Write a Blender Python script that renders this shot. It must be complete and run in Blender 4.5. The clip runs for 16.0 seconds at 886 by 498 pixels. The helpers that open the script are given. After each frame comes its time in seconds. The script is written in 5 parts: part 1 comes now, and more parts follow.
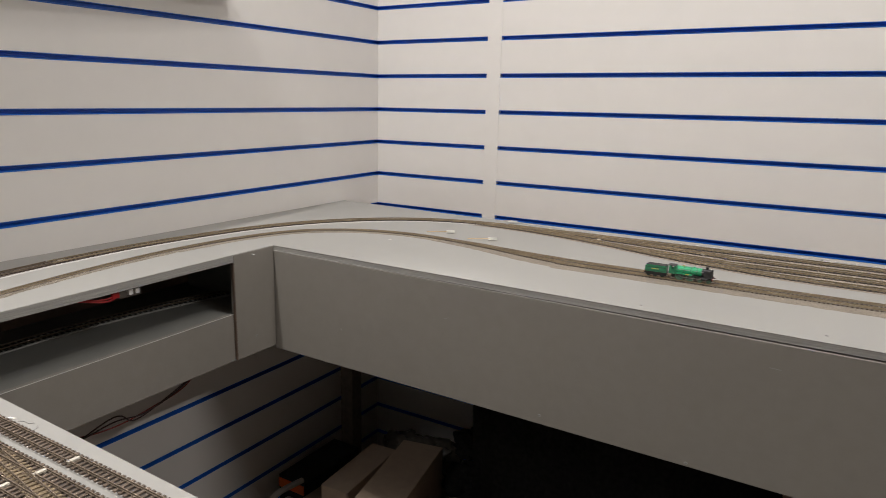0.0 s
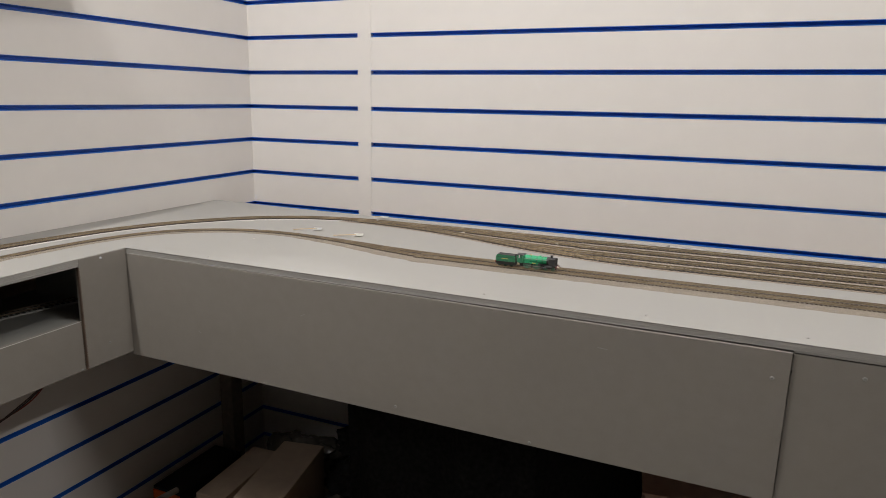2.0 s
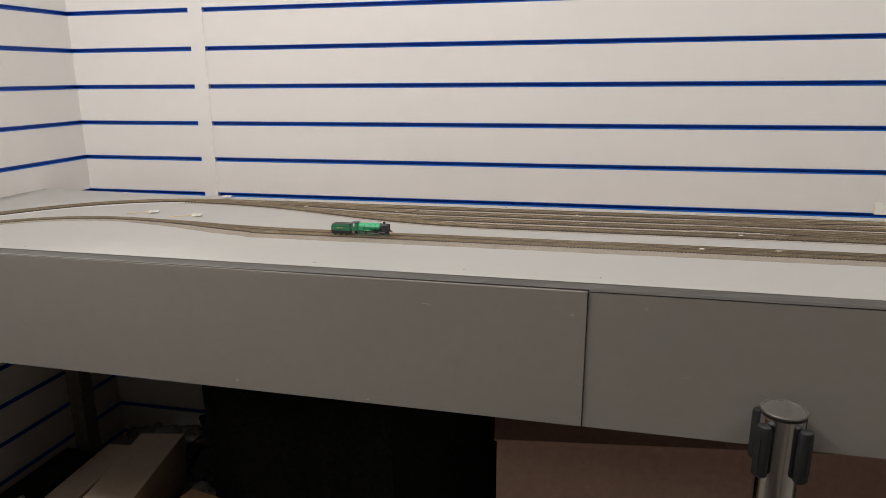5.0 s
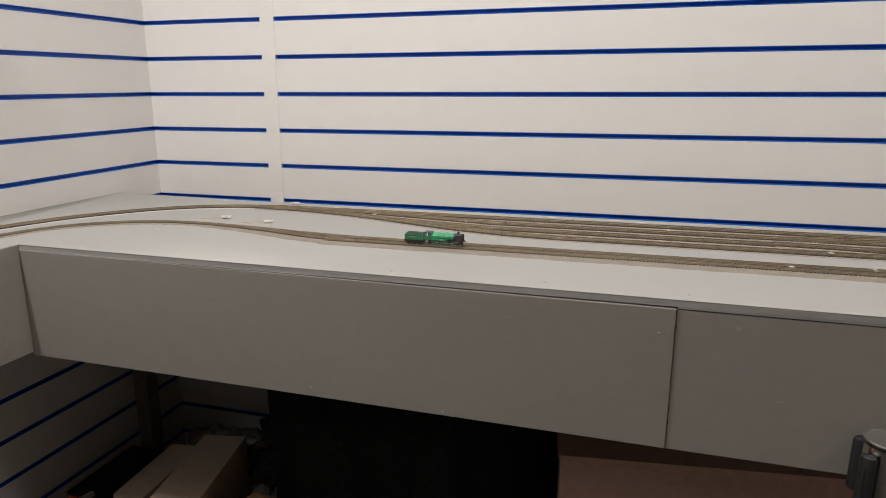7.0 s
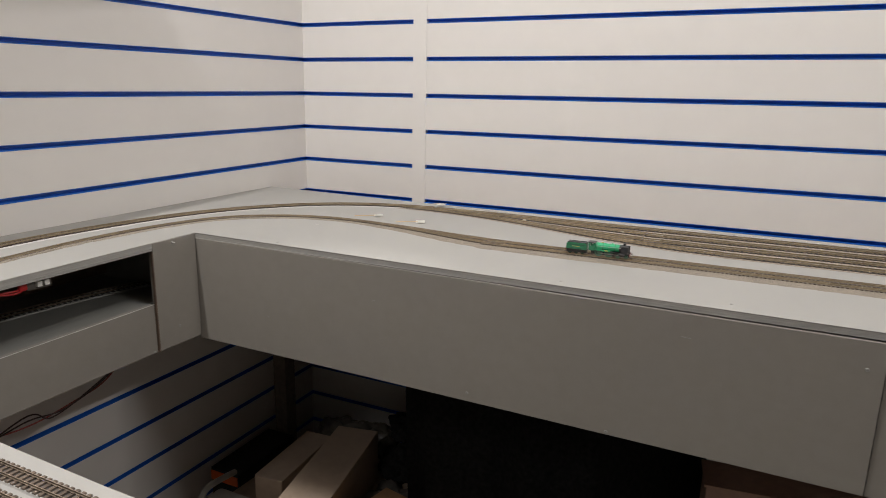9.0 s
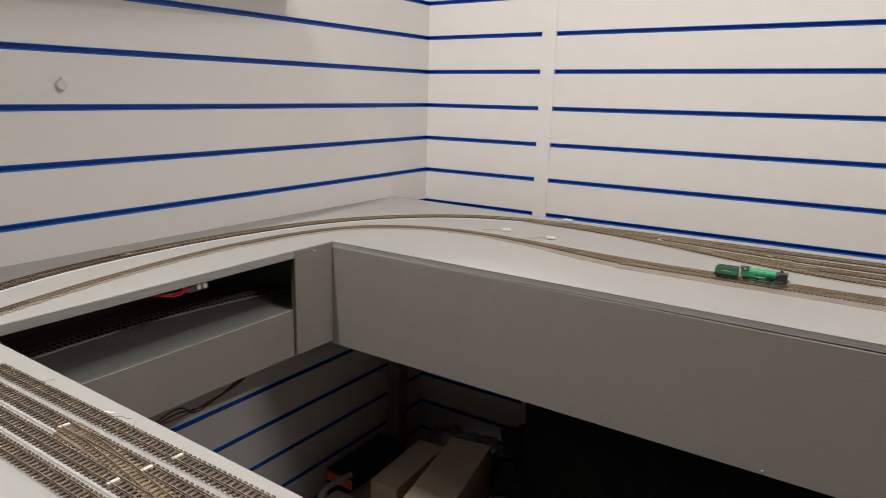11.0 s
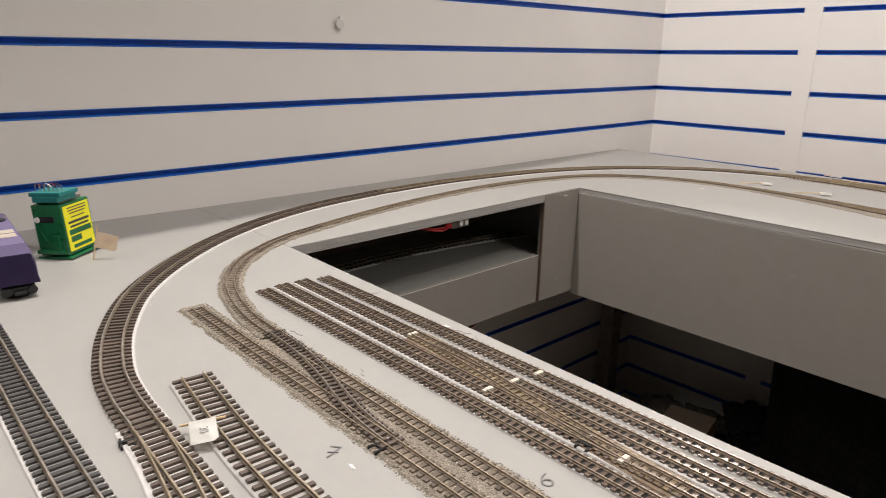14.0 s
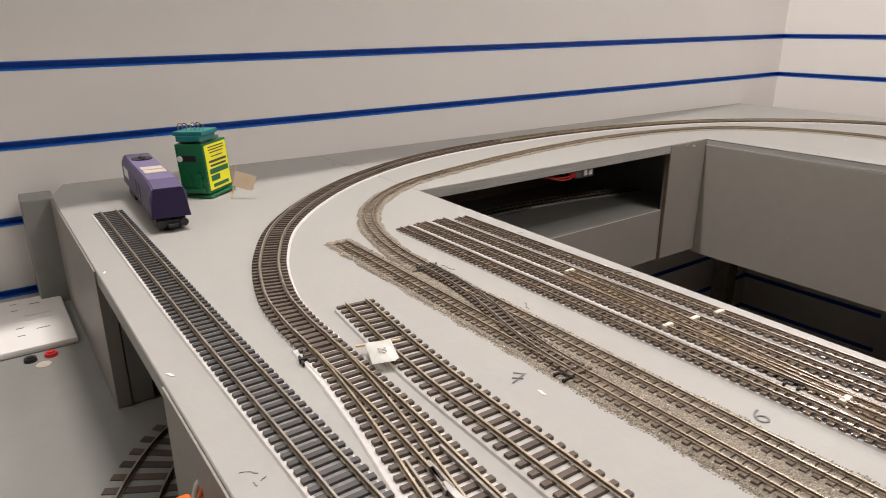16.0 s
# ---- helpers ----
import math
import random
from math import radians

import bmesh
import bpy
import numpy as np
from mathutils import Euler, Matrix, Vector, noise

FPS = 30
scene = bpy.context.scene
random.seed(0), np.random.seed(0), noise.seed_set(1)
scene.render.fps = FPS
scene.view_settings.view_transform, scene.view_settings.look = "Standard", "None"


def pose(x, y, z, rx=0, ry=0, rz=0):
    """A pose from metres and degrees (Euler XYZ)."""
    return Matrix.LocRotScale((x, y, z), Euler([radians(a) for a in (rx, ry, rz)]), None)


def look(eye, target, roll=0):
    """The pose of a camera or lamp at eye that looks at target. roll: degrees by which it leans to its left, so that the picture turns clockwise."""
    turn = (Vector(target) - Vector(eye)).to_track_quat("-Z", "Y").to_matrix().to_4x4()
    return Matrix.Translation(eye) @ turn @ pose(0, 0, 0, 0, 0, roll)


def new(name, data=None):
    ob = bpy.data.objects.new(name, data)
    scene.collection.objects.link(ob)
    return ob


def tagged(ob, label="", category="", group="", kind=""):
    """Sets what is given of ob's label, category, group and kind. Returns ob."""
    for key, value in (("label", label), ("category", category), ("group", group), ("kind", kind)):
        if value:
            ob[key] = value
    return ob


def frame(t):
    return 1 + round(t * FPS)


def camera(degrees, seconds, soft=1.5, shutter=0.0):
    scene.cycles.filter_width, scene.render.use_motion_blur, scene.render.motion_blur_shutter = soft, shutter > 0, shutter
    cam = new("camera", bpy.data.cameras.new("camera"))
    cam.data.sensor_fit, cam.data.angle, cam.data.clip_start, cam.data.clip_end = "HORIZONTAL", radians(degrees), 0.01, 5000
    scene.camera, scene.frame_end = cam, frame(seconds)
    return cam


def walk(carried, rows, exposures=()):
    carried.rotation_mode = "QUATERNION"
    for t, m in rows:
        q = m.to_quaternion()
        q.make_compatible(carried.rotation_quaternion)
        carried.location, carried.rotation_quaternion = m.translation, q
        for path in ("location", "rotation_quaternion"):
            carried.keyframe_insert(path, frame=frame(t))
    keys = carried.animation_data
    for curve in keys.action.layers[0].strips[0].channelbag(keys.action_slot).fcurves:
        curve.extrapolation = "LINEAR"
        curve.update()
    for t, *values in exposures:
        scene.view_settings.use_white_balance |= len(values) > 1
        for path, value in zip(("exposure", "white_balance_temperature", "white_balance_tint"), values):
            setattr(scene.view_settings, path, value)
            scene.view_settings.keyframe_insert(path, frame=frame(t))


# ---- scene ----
cam = camera(68.5, 16.0, soft=0.6, shutter=0.4)
PATH = [
    (0, (-0.07, 0.058, 1.294), (-1.063, 1.74, 0.868), 1.3),
    (0.5, (-0.03, 0.067, 1.302), (-0.968, 1.781, 0.872), 1.54),
    (1, (-0.013, 0.068, 1.303), (-0.902, 1.807, 0.873), 1.62),
    (1.5, (0.009, 0.08, 1.303), (-0.823, 1.848, 0.871), 1.64),
    (2, (0.028, 0.093, 1.294), (-0.727, 1.895, 0.866), 1.2),
    (2.5, (0.054, 0.095, 1.287), (-0.638, 1.919, 0.847), 0.2),
    (3, (0.077, 0.088, 1.281), (-0.518, 1.94, 0.815), -0.3),
    (3.5, (0.104, 0.079, 1.285), (-0.374, 1.957, 0.791), -0.1),
    (6, (0.129, 0.085, 1.283), (-0.28, 1.983, 0.803), -0.3),
    (6.5, (0.098, 0.088, 1.284), (-0.39, 1.971, 0.818), -0.3),
    (7, (0.066, 0.08, 1.286), (-0.472, 1.949, 0.82), 0.0),
    (7.5, (0.041, 0.077, 1.283), (-0.564, 1.924, 0.812), 0.3),
    (8, (0.009, 0.074, 1.281), (-0.678, 1.893, 0.811), 0.6),
    (10.5, (-0.107, 0.042, 1.296), (-1.107, 1.716, 0.851), 1.5),
    (11, (-0.13, 0.033, 1.296), (-1.193, 1.668, 0.853), 1.5),
    (11.5, (-0.159, 0.022, 1.289), (-1.285, 1.612, 0.838), 1.7),
    (12, (-0.186, 0.006, 1.283), (-1.366, 1.551, 0.811), 1.9),
    (12.5, (-0.214, -0.012, 1.272), (-1.466, 1.467, 0.777), 1.8),
    (13, (-0.239, -0.029, 1.26), (-1.565, 1.375, 0.74), 1.6),
    (13.5, (-0.258, -0.043, 1.251), (-1.632, 1.309, 0.72), 1.2),
    (14, (-0.277, -0.059, 1.244), (-1.691, 1.244, 0.691), 1.1),
    (14.5, (-0.297, -0.07, 1.233), (-1.75, 1.178, 0.659), 1.0),
    (15, (-0.315, -0.081, 1.221), (-1.804, 1.112, 0.62), 0.5),
    (15.5, (-0.324, -0.094, 1.214), (-1.839, 1.056, 0.595), 0.3),
    (16, (-0.333, -0.103, 1.204), (-1.874, 0.998, 0.561), 0.0),
]
walk(cam, [(t, look(eye, target, roll)) for t, eye, target, roll in PATH],
     exposures=((0.0, -0.12, 6470, 10), (2.0, -0.1, 6470, 10), (4.0, -0.03, 6450, 10), (8.0, -0.03, 6450, 10), (10.5, -0.1, 6450, 10), (12.0, -0.07, 6500, 11), (13.5, 0.08, 6600, 12), (16.0, 0.1, 6650, 13)))

# ---------------------------------------------------------------- light
world = bpy.data.worlds.new("room_air")
scene.world = world
world.use_nodes = True
world.node_tree.nodes["Background"].inputs[0].default_value = (1.0, 0.93, 0.86, 1)
world.node_tree.nodes["Background"].inputs[1].default_value = 0.03


def ceiling_lamp(x, y, z, power, sx=0.6, sy=0.6, colour=(1.0, 0.975, 0.95)):
    data = bpy.data.lights.new("panel_lamp", "AREA")
    data.shape, data.size, data.size_y, data.energy, data.color = "RECTANGLE", sx, sy, power, colour
    lamp = new("panel_lamp", data)
    lamp.matrix_world = pose(x, y, z)
    return lamp


ceiling_lamp(-1.18, 0.34, 2.66, 24.5, 0.06, 0.35)
ceiling_lamp(-0.25, 1.02, 2.6, 5.4, 0.3, 0.2)
ceiling_lamp(0.1, 1.06, 2.66, 8, 0.08, 0.3)
ceiling_lamp(1.65, 0.66, 2.66, 24, 0.12, 0.7)
# Two unseen lamps added as fill for the boxes below and the fascia.
ceiling_lamp(-0.76, -1.48, 2.66, 8.8, 0.3, 0.6)
ceiling_lamp(-0.72, -0.07, 2.66, 2.2, 0.3, 0.3)

# Unseen spot near the back wall, added for the glare on the front sleepers.
spot = bpy.data.lights.new("glare_spot", "SPOT")
spot.energy, spot.spot_size, spot.spot_blend, spot.shadow_soft_size, spot.color = 24, radians(50), 0.8, 0.03, (1.0, 0.97, 0.92)
new("glare_spot", spot).matrix_world = look((-0.97, 1.68, 1.76), (-0.45, 0.2, 1.0))

# ---------------------------------------------------------------- materials


def material(name, colour, rough=0.6, metal=0.0, spread=0.06, scale=30.0, bump=0.0, bump_scale=300.0, spec=0.5, stain=0.0, stain_scale=4.0, stain_colour=None, per_object=0.0, coat=0.0):
    m = bpy.data.materials.new(name)
    m.use_nodes = True
    nt = m.node_tree
    n, l = nt.nodes, nt.links
    b = n["Principled BSDF"]
    tc = n.new("ShaderNodeTexCoord")
    grain = n.new("ShaderNodeTexNoise")
    grain.inputs["Scale"].default_value, grain.inputs["Detail"].default_value = scale, 6
    l.new(tc.outputs["Object"], grain.inputs["Vector"])
    ramp = n.new("ShaderNodeMapRange")
    ramp.inputs["From Min"].default_value, ramp.inputs["From Max"].default_value = 0.3, 0.7
    ramp.inputs["To Min"].default_value, ramp.inputs["To Max"].default_value = 1 - spread, 1 + spread
    l.new(grain.outputs["Fac"], ramp.inputs["Value"])
    mul = n.new("ShaderNodeMix")
    mul.data_type, mul.blend_type = "RGBA", "MULTIPLY"
    mul.inputs["Factor"].default_value = 1.0
    mul.inputs["A"].default_value = (*colour, 1)
    l.new(ramp.outputs["Result"], mul.inputs["B"])
    out = mul.outputs["Result"]
    if stain:
        big = n.new("ShaderNodeTexNoise")
        big.inputs["Scale"].default_value, big.inputs["Detail"].default_value, big.inputs["Roughness"].default_value = stain_scale, 8, 0.65
        l.new(tc.outputs["Object"], big.inputs["Vector"])
        mr = n.new("ShaderNodeMapRange")
        mr.inputs["From Min"].default_value, mr.inputs["From Max"].default_value = 0.45, 0.75
        mr.inputs["To Min"].default_value, mr.inputs["To Max"].default_value = 0.0, stain
        l.new(big.outputs["Fac"], mr.inputs["Value"])
        mix = n.new("ShaderNodeMix")
        mix.data_type = "RGBA"
        l.new(mr.outputs["Result"], mix.inputs["Factor"])
        l.new(out, mix.inputs["A"])
        mix.inputs["B"].default_value = (*(stain_colour or [c * 0.7 for c in colour]), 1)
        out = mix.outputs["Result"]
    if per_object:
        info = n.new("ShaderNodeObjectInfo")
        pr = n.new("ShaderNodeMapRange")
        pr.inputs["To Min"].default_value, pr.inputs["To Max"].default_value = 1 - per_object, 1 + per_object
        l.new(info.outputs["Random"], pr.inputs["Value"])
        mo = n.new("ShaderNodeMix")
        mo.data_type, mo.blend_type = "RGBA", "MULTIPLY"
        mo.inputs["Factor"].default_value = 1.0
        l.new(out, mo.inputs["A"])
        l.new(pr.outputs["Result"], mo.inputs["B"])
        out = mo.outputs["Result"]
    l.new(out, b.inputs["Base Color"])
    rr = n.new("ShaderNodeMapRange")
    rr.inputs["To Min"].default_value, rr.inputs["To Max"].default_value = max(0.03, rough - 0.1), min(1, rough + 0.1)
    l.new(grain.outputs["Fac"], rr.inputs["Value"])
    l.new(rr.outputs["Result"], b.inputs["Roughness"])
    b.inputs["Metallic"].default_value = metal
    b.inputs["Specular IOR Level"].default_value = spec
    b.inputs["Coat Weight"].default_value = coat
    if bump:
        fine = n.new("ShaderNodeTexNoise")
        fine.inputs["Scale"].default_value, fine.inputs["Detail"].default_value = bump_scale, 4
        l.new(tc.outputs["Object"], fine.inputs["Vector"])
        bp = n.new("ShaderNodeBump")
        bp.inputs["Strength"].default_value, bp.inputs["Distance"].default_value = bump, 0.002
        l.new(fine.outputs["Fac"], bp.inputs["Height"])
        l.new(bp.outputs["Normal"], b.inputs["Normal"])
    return m


GREY = material("grey_paint", (0.325, 0.314, 0.291), 0.56, spread=0.025, scale=60, bump=0.06, bump_scale=180, stain=0.16, stain_scale=3.5)
# The board's grey, darkened so the upright panels carry their shade in colour.
FASCIA = material("shaded_fascia_grey", (0.28, 0.256, 0.224), 0.5, spread=0.03, scale=50, bump=0.08, bump_scale=160, stain=0.2, stain_scale=4)
PLASTER = material("bounce_dimming_brown", (0.3, 0.27, 0.24), 0.7, spread=0.04, scale=15, stain=0.1)
# A darker grey for the lower board, the posts and the parts underneath.
GREY_DARK = material("darker_grey", (0.235, 0.232, 0.212), 0.5, spread=0.04, scale=40, bump=0.1, bump_scale=150, stain=0.25, stain_scale=6)
SLAT = material("white_melamine", (0.77, 0.735, 0.695), 0.38, spread=0.012, scale=20, bump=0.02, bump_scale=90, stain=0.04, stain_scale=2.5)
BLUE = material("blue_plastic", (0.017, 0.15, 0.6), 0.38, spread=0.08, scale=25)
WHITE = material("white_paint", (0.8, 0.77, 0.73), 0.5, spread=0.02, scale=15, stain=0.05)
BACKING = material("brown_board", (0.16, 0.11, 0.08), 0.8, spread=0.15, scale=60)
FOAM_YARD = material("grubby_foam", (0.43, 0.41, 0.385), 0.8, spread=0.08, scale=200, stain=0.4, stain_scale=18, stain_colour=(0.3, 0.28, 0.255))
FOAM_BROWN = material("browned_foam", (0.2, 0.15, 0.095), 0.75, spread=0.3, scale=160, stain=0.8, stain_scale=26, stain_colour=(0.085, 0.04, 0.03))
FOAM = material("white_foam", (0.57, 0.545, 0.52), 0.8, spread=0.06, scale=200, stain=0.15, stain_scale=30, stain_colour=(0.5, 0.46, 0.42))
SLEEPER_N = material("pale_brown_plastic", (0.14, 0.105, 0.081), 0.24, spread=0.2, scale=250, per_object=0.25, bump=0.01, bump_scale=500)
SLEEPER = material("brown_plastic", (0.078, 0.056, 0.042), 0.55, spread=0.2, scale=250, per_object=0.25, bump=0.1, bump_scale=900)
SLEEPER_DUSTY = material("dusty_plastic", (0.15, 0.115, 0.085), 0.4, spread=0.25, scale=250, per_object=0.3, bump=0.1, bump_scale=900)
RAIL_SIDE = material("browned_rail_side", (0.2, 0.155, 0.11), 0.5, metal=0.45, spread=0.3, scale=120)
LOCO_DARK = material("dark_loco_green", (0.008, 0.085, 0.036), 0.4, spread=0.08, scale=200)
SLEEPER_YELLOW = material("yellowed_brown_plastic", (0.19, 0.14, 0.08), 0.4, spread=0.3, scale=150, per_object=0.3)
CAP_STEEL = material("worn_steel_cap", (0.2, 0.185, 0.165), 0.45, metal=0.7, spread=0.1, scale=100)
HOOK_GREY = material("pale_grey_plastic", (0.68, 0.655, 0.625), 0.5, spread=0.05)
SLEEPER_PALE = material("faded_plastic", (0.12, 0.095, 0.072), 0.55, spread=0.25, scale=250)
# Lighter rail metal for the back tracks; their glint is in the colour.
RAIL_BRIGHT = material("glint_rail", (0.82, 0.735, 0.58), 0.24, metal=1.0, spread=0.15, scale=90, stain=0.2, stain_scale=20, stain_colour=(0.3, 0.24, 0.16))
CORK = material("tan_cork", (0.3, 0.25, 0.205), 0.85, spread=0.15, scale=300, bump=0.2, bump_scale=500, stain=0.3, stain_scale=30)
SLEEPER_GREY = material("grey_plastic_ties", (0.05, 0.045, 0.042), 0.5, spread=0.2, scale=250, per_object=0.2)
SLEEPER_BLACK = material("black_plastic_ties", (0.03, 0.026, 0.024), 0.5, spread=0.2, scale=250, per_object=0.2)
RAIL = material("nickel_silver", (0.46, 0.385, 0.28), 0.4, metal=0.85, spread=0.2, scale=90, stain=0.55, stain_scale=30, stain_colour=(0.2, 0.155, 0.1))
RAIL_BROWN = material("brown_rail", (0.27, 0.21, 0.155), 0.36, metal=0.5, spread=0.25, scale=120, stain=0.4, stain_scale=30, stain_colour=(0.14, 0.105, 0.075))
RAIL_DULL = material("tarnished_rail", (0.33, 0.292, 0.25), 0.45, metal=0.6, spread=0.2, scale=90, stain=0.5, stain_scale=40, stain_colour=(0.2, 0.165, 0.12))
# Plastic webbing, taken to near black with the shade of the sleeper gaps.
WEB = material("dark_plastic_web", (0.012, 0.01, 0.009), 0.7, spread=0.3, scale=300)
WEB_PALE = material("dusty_plastic_web", (0.16, 0.13, 0.105), 0.7, spread=0.2, scale=200)
WEB_GREY = material("grey_plastic_web", (0.2, 0.19, 0.18), 0.7, spread=0.2, scale=200)
BALLAST = material("ballast", (0.26, 0.222, 0.175), 0.9, spread=0.5, scale=900, bump=0.7, bump_scale=1200, stain=0.5, stain_scale=25, stain_colour=(0.17, 0.14, 0.105))
LEG_WOOD = material("dark_rough_timber", (0.2, 0.165, 0.135), 0.85, spread=0.2, scale=60, bump=0.2, bump_scale=120)
JOINER = material("yellowed_plastic", (0.6, 0.55, 0.46), 0.5, spread=0.1, scale=200)
BLACK = material("black_plastic", (0.013, 0.012, 0.012), 0.52, spread=0.15, scale=60)
CLOTH = material("black_cloth", (0.03, 0.029, 0.028), 0.95, spread=0.3, scale=90, spec=0.1)
CARD = material("cardboard", (0.4, 0.31, 0.225), 0.85, spread=0.08, scale=50, stain=0.2, stain_scale=9)
CARD_TAN = material("orange_tan_cardboard", (0.48, 0.28, 0.14), 0.85, spread=0.08, scale=50, stain=0.15, stain_scale=9)
CARD_PALE = material("pale_cardboard", (0.46, 0.35, 0.26), 0.85, spread=0.06, scale=50, stain=0.15, stain_scale=9)
CARD_BROWN = material("brown_cardboard", (0.56, 0.365, 0.28), 0.85, spread=0.08, scale=50, stain=0.15, stain_scale=7)
ORANGE = material("orange_plastic", (0.8, 0.14, 0.02), 0.35, spread=0.05)
RED = material("red_plastic", (0.6, 0.03, 0.03), 0.35, spread=0.05)
PAPER = material("paper", (0.86, 0.84, 0.78), 0.8, spread=0.03, scale=80)
PAPER_TAN = material("tan_paper", (0.93, 0.83, 0.7), 0.8, spread=0.05, scale=80)
paper_nodes = PAPER_TAN.node_tree
thin = paper_nodes.nodes.new("ShaderNodeBsdfTranslucent")
thin.inputs["Color"].default_value = (0.85, 0.7, 0.55, 1)
both = paper_nodes.nodes.new("ShaderNodeMixShader")
both.inputs[0].default_value = 0.5
paper_nodes.links.new(paper_nodes.nodes["Principled BSDF"].outputs[0], both.inputs[1])
paper_nodes.links.new(thin.outputs[0], both.inputs[2])
paper_nodes.links.new(both.outputs[0], paper_nodes.nodes["Material Output"].inputs[0])
STICK = material("toothpick_wood", (0.62, 0.45, 0.26), 0.7, spread=0.1, scale=200)
INK = material("pencil_ink", (0.06, 0.06, 0.06), 0.7, spread=0.2, scale=400)
INK_SOFT = material("soft_pencil", (0.16, 0.155, 0.15), 0.7, spread=0.3, scale=400)
CHROME = material("chrome", (0.75, 0.72, 0.68), 0.13, metal=1.0, spread=0.03, scale=60, stain=0.2, stain_scale=30, stain_colour=(0.4, 0.38, 0.35))
STEEL = material("dull_steel", (0.42, 0.4, 0.38), 0.4, metal=0.9, spread=0.15, scale=200)
PURPLE_DEEP = material("deep_purple_paint", (0.048, 0.03, 0.105), 0.45, spread=0.06, scale=80)
PURPLE = material("purple_paint", (0.085, 0.065, 0.14), 0.5, spread=0.05, scale=80)
PURPLE_ROOF = material("dusty_purple_paint", (0.16, 0.13, 0.24), 0.5, spread=0.08, scale=80)
GREEN_BOX = material("bottle_green_plastic", (0.008, 0.135, 0.048), 0.3, spread=0.08, scale=60)
TEAL = material("teal_plastic", (0.01, 0.2, 0.19), 0.4, spread=0.08, scale=60)
YELLOW = material("yellow_label", (0.9, 0.84, 0.02), 0.5, spread=0.03, scale=60)
WHEEL_GREEN = material("pale_green_wheel", (0.13, 0.27, 0.19), 0.45, spread=0.1, scale=200)
TENDER_GREEN = material("tender_green", (0.03, 0.2, 0.095), 0.4, spread=0.06, scale=200)
LOCO_GREEN = material("malachite_green", (0.025, 0.36, 0.155), 0.3, spread=0.06, scale=200)
LOCO_BLACK = material("loco_black", (0.025, 0.024, 0.024), 0.45, spread=0.15, scale=200)
GOLD = material("gold_line", (0.65, 0.5, 0.12), 0.4, spread=0.05)
FLOOR_MAT = material("floor_carpet", (0.2, 0.18, 0.16), 0.95, spread=0.3, scale=200, stain=0.3, stain_scale=3)
WIRE_RED = material("red_wire", (0.25, 0.04, 0.03), 0.4, spread=0.05)
WIRE_DARK = material("dark_wire", (0.06, 0.03, 0.03), 0.4, spread=0.05)
BLUE_PACK = material("blue_packaging", (0.02, 0.1, 0.3), 0.4, spread=0.1)
TUB = material("milky_plastic", (0.5, 0.47, 0.43), 0.35, spread=0.08, scale=40)
POLY = material("clear_bag", (0.17, 0.15, 0.13), 0.25, spread=0.2, scale=40, bump=0.4, bump_scale=40)

# ---------------------------------------------------------------- mesh helpers


def box(bm, x0, x1, y0, y1, z0, z1, bevel=0.0, m=None):
    r = bmesh.ops.create_cube(bm, size=1.0)
    vs = r["verts"]
    for v in vs:
        v.co = Vector(((x0 + x1) / 2 + v.co.x * (x1 - x0), (y0 + y1) / 2 + v.co.y * (y1 - y0), (z0 + z1) / 2 + v.co.z * (z1 - z0)))
    if bevel:
        es = list({e for v in vs for e in v.link_edges})
        g = bmesh.ops.bevel(bm, geom=es, offset=bevel, segments=2, affect="EDGES", profile=0.6)
        vs = list({v for f in g["faces"] for v in f.verts} | {v for v in vs if v.is_valid})
    if m:
        bmesh.ops.transform(bm, matrix=m, verts=vs)
    return vs


def rod(bm, a, b, r0, r1=None, n=16):
    a, b = Vector(a), Vector(b)
    g = bmesh.ops.create_cone(bm, cap_ends=True, segments=n, radius1=r0, radius2=r0 if r1 is None else r1, depth=(b - a).length)
    m = Matrix.Translation((a + b) / 2) @ (b - a).to_track_quat("Z", "Y").to_matrix().to_4x4()
    bmesh.ops.transform(bm, matrix=m, verts=g["verts"])
    return g["verts"]


def prism(bm, outline, z0, z1):
    """A closed outline of (x, y), upright between z0 and z1."""
    lo = [bm.verts.new((x, y, z0)) for x, y in outline]
    hi = [bm.verts.new((x, y, z1)) for x, y in outline]
    bm.faces.new(lo[::-1])
    bm.faces.new(hi)
    for i in range(len(lo)):
        j = (i + 1) % len(lo)
        bm.faces.new((lo[i], lo[j], hi[j], hi[i]))
    return lo + hi


def sweep_profile(bm, pts, profile, closed=True):
    """Sweeps a profile of (sideways, up) along pts of (x, y, z), level."""
    rows = []
    for i, p in enumerate(pts):
        a, b = pts[max(0, i - 1)], pts[min(len(pts) - 1, i + 1)]
        t = Vector((b[0] - a[0], b[1] - a[1], 0)).normalized()
        s = Vector((-t.y, t.x, 0))
        rows.append([bm.verts.new(Vector(p) + s * u + Vector((0, 0, v))) for u, v in profile])
    n = len(profile)
    for r0, r1 in zip(rows, rows[1:]):
        for k in range(n if closed else n - 1):
            bm.faces.new((r0[k], r0[(k + 1) % n], r1[(k + 1) % n], r1[k]))
    if closed:
        bm.faces.new(rows[0])
        bm.faces.new(rows[-1][::-1])
    return rows


def mesh_of(name, bm, mat, smooth=False):
    bmesh.ops.recalc_face_normals(bm, faces=bm.faces)
    me = bpy.data.meshes.new(name)
    bm.to_mesh(me)
    bm.free()
    me.materials.append(mat)
    if smooth:
        me.shade_smooth()
        me.set_sharp_from_angle(angle=radians(35))
    return me


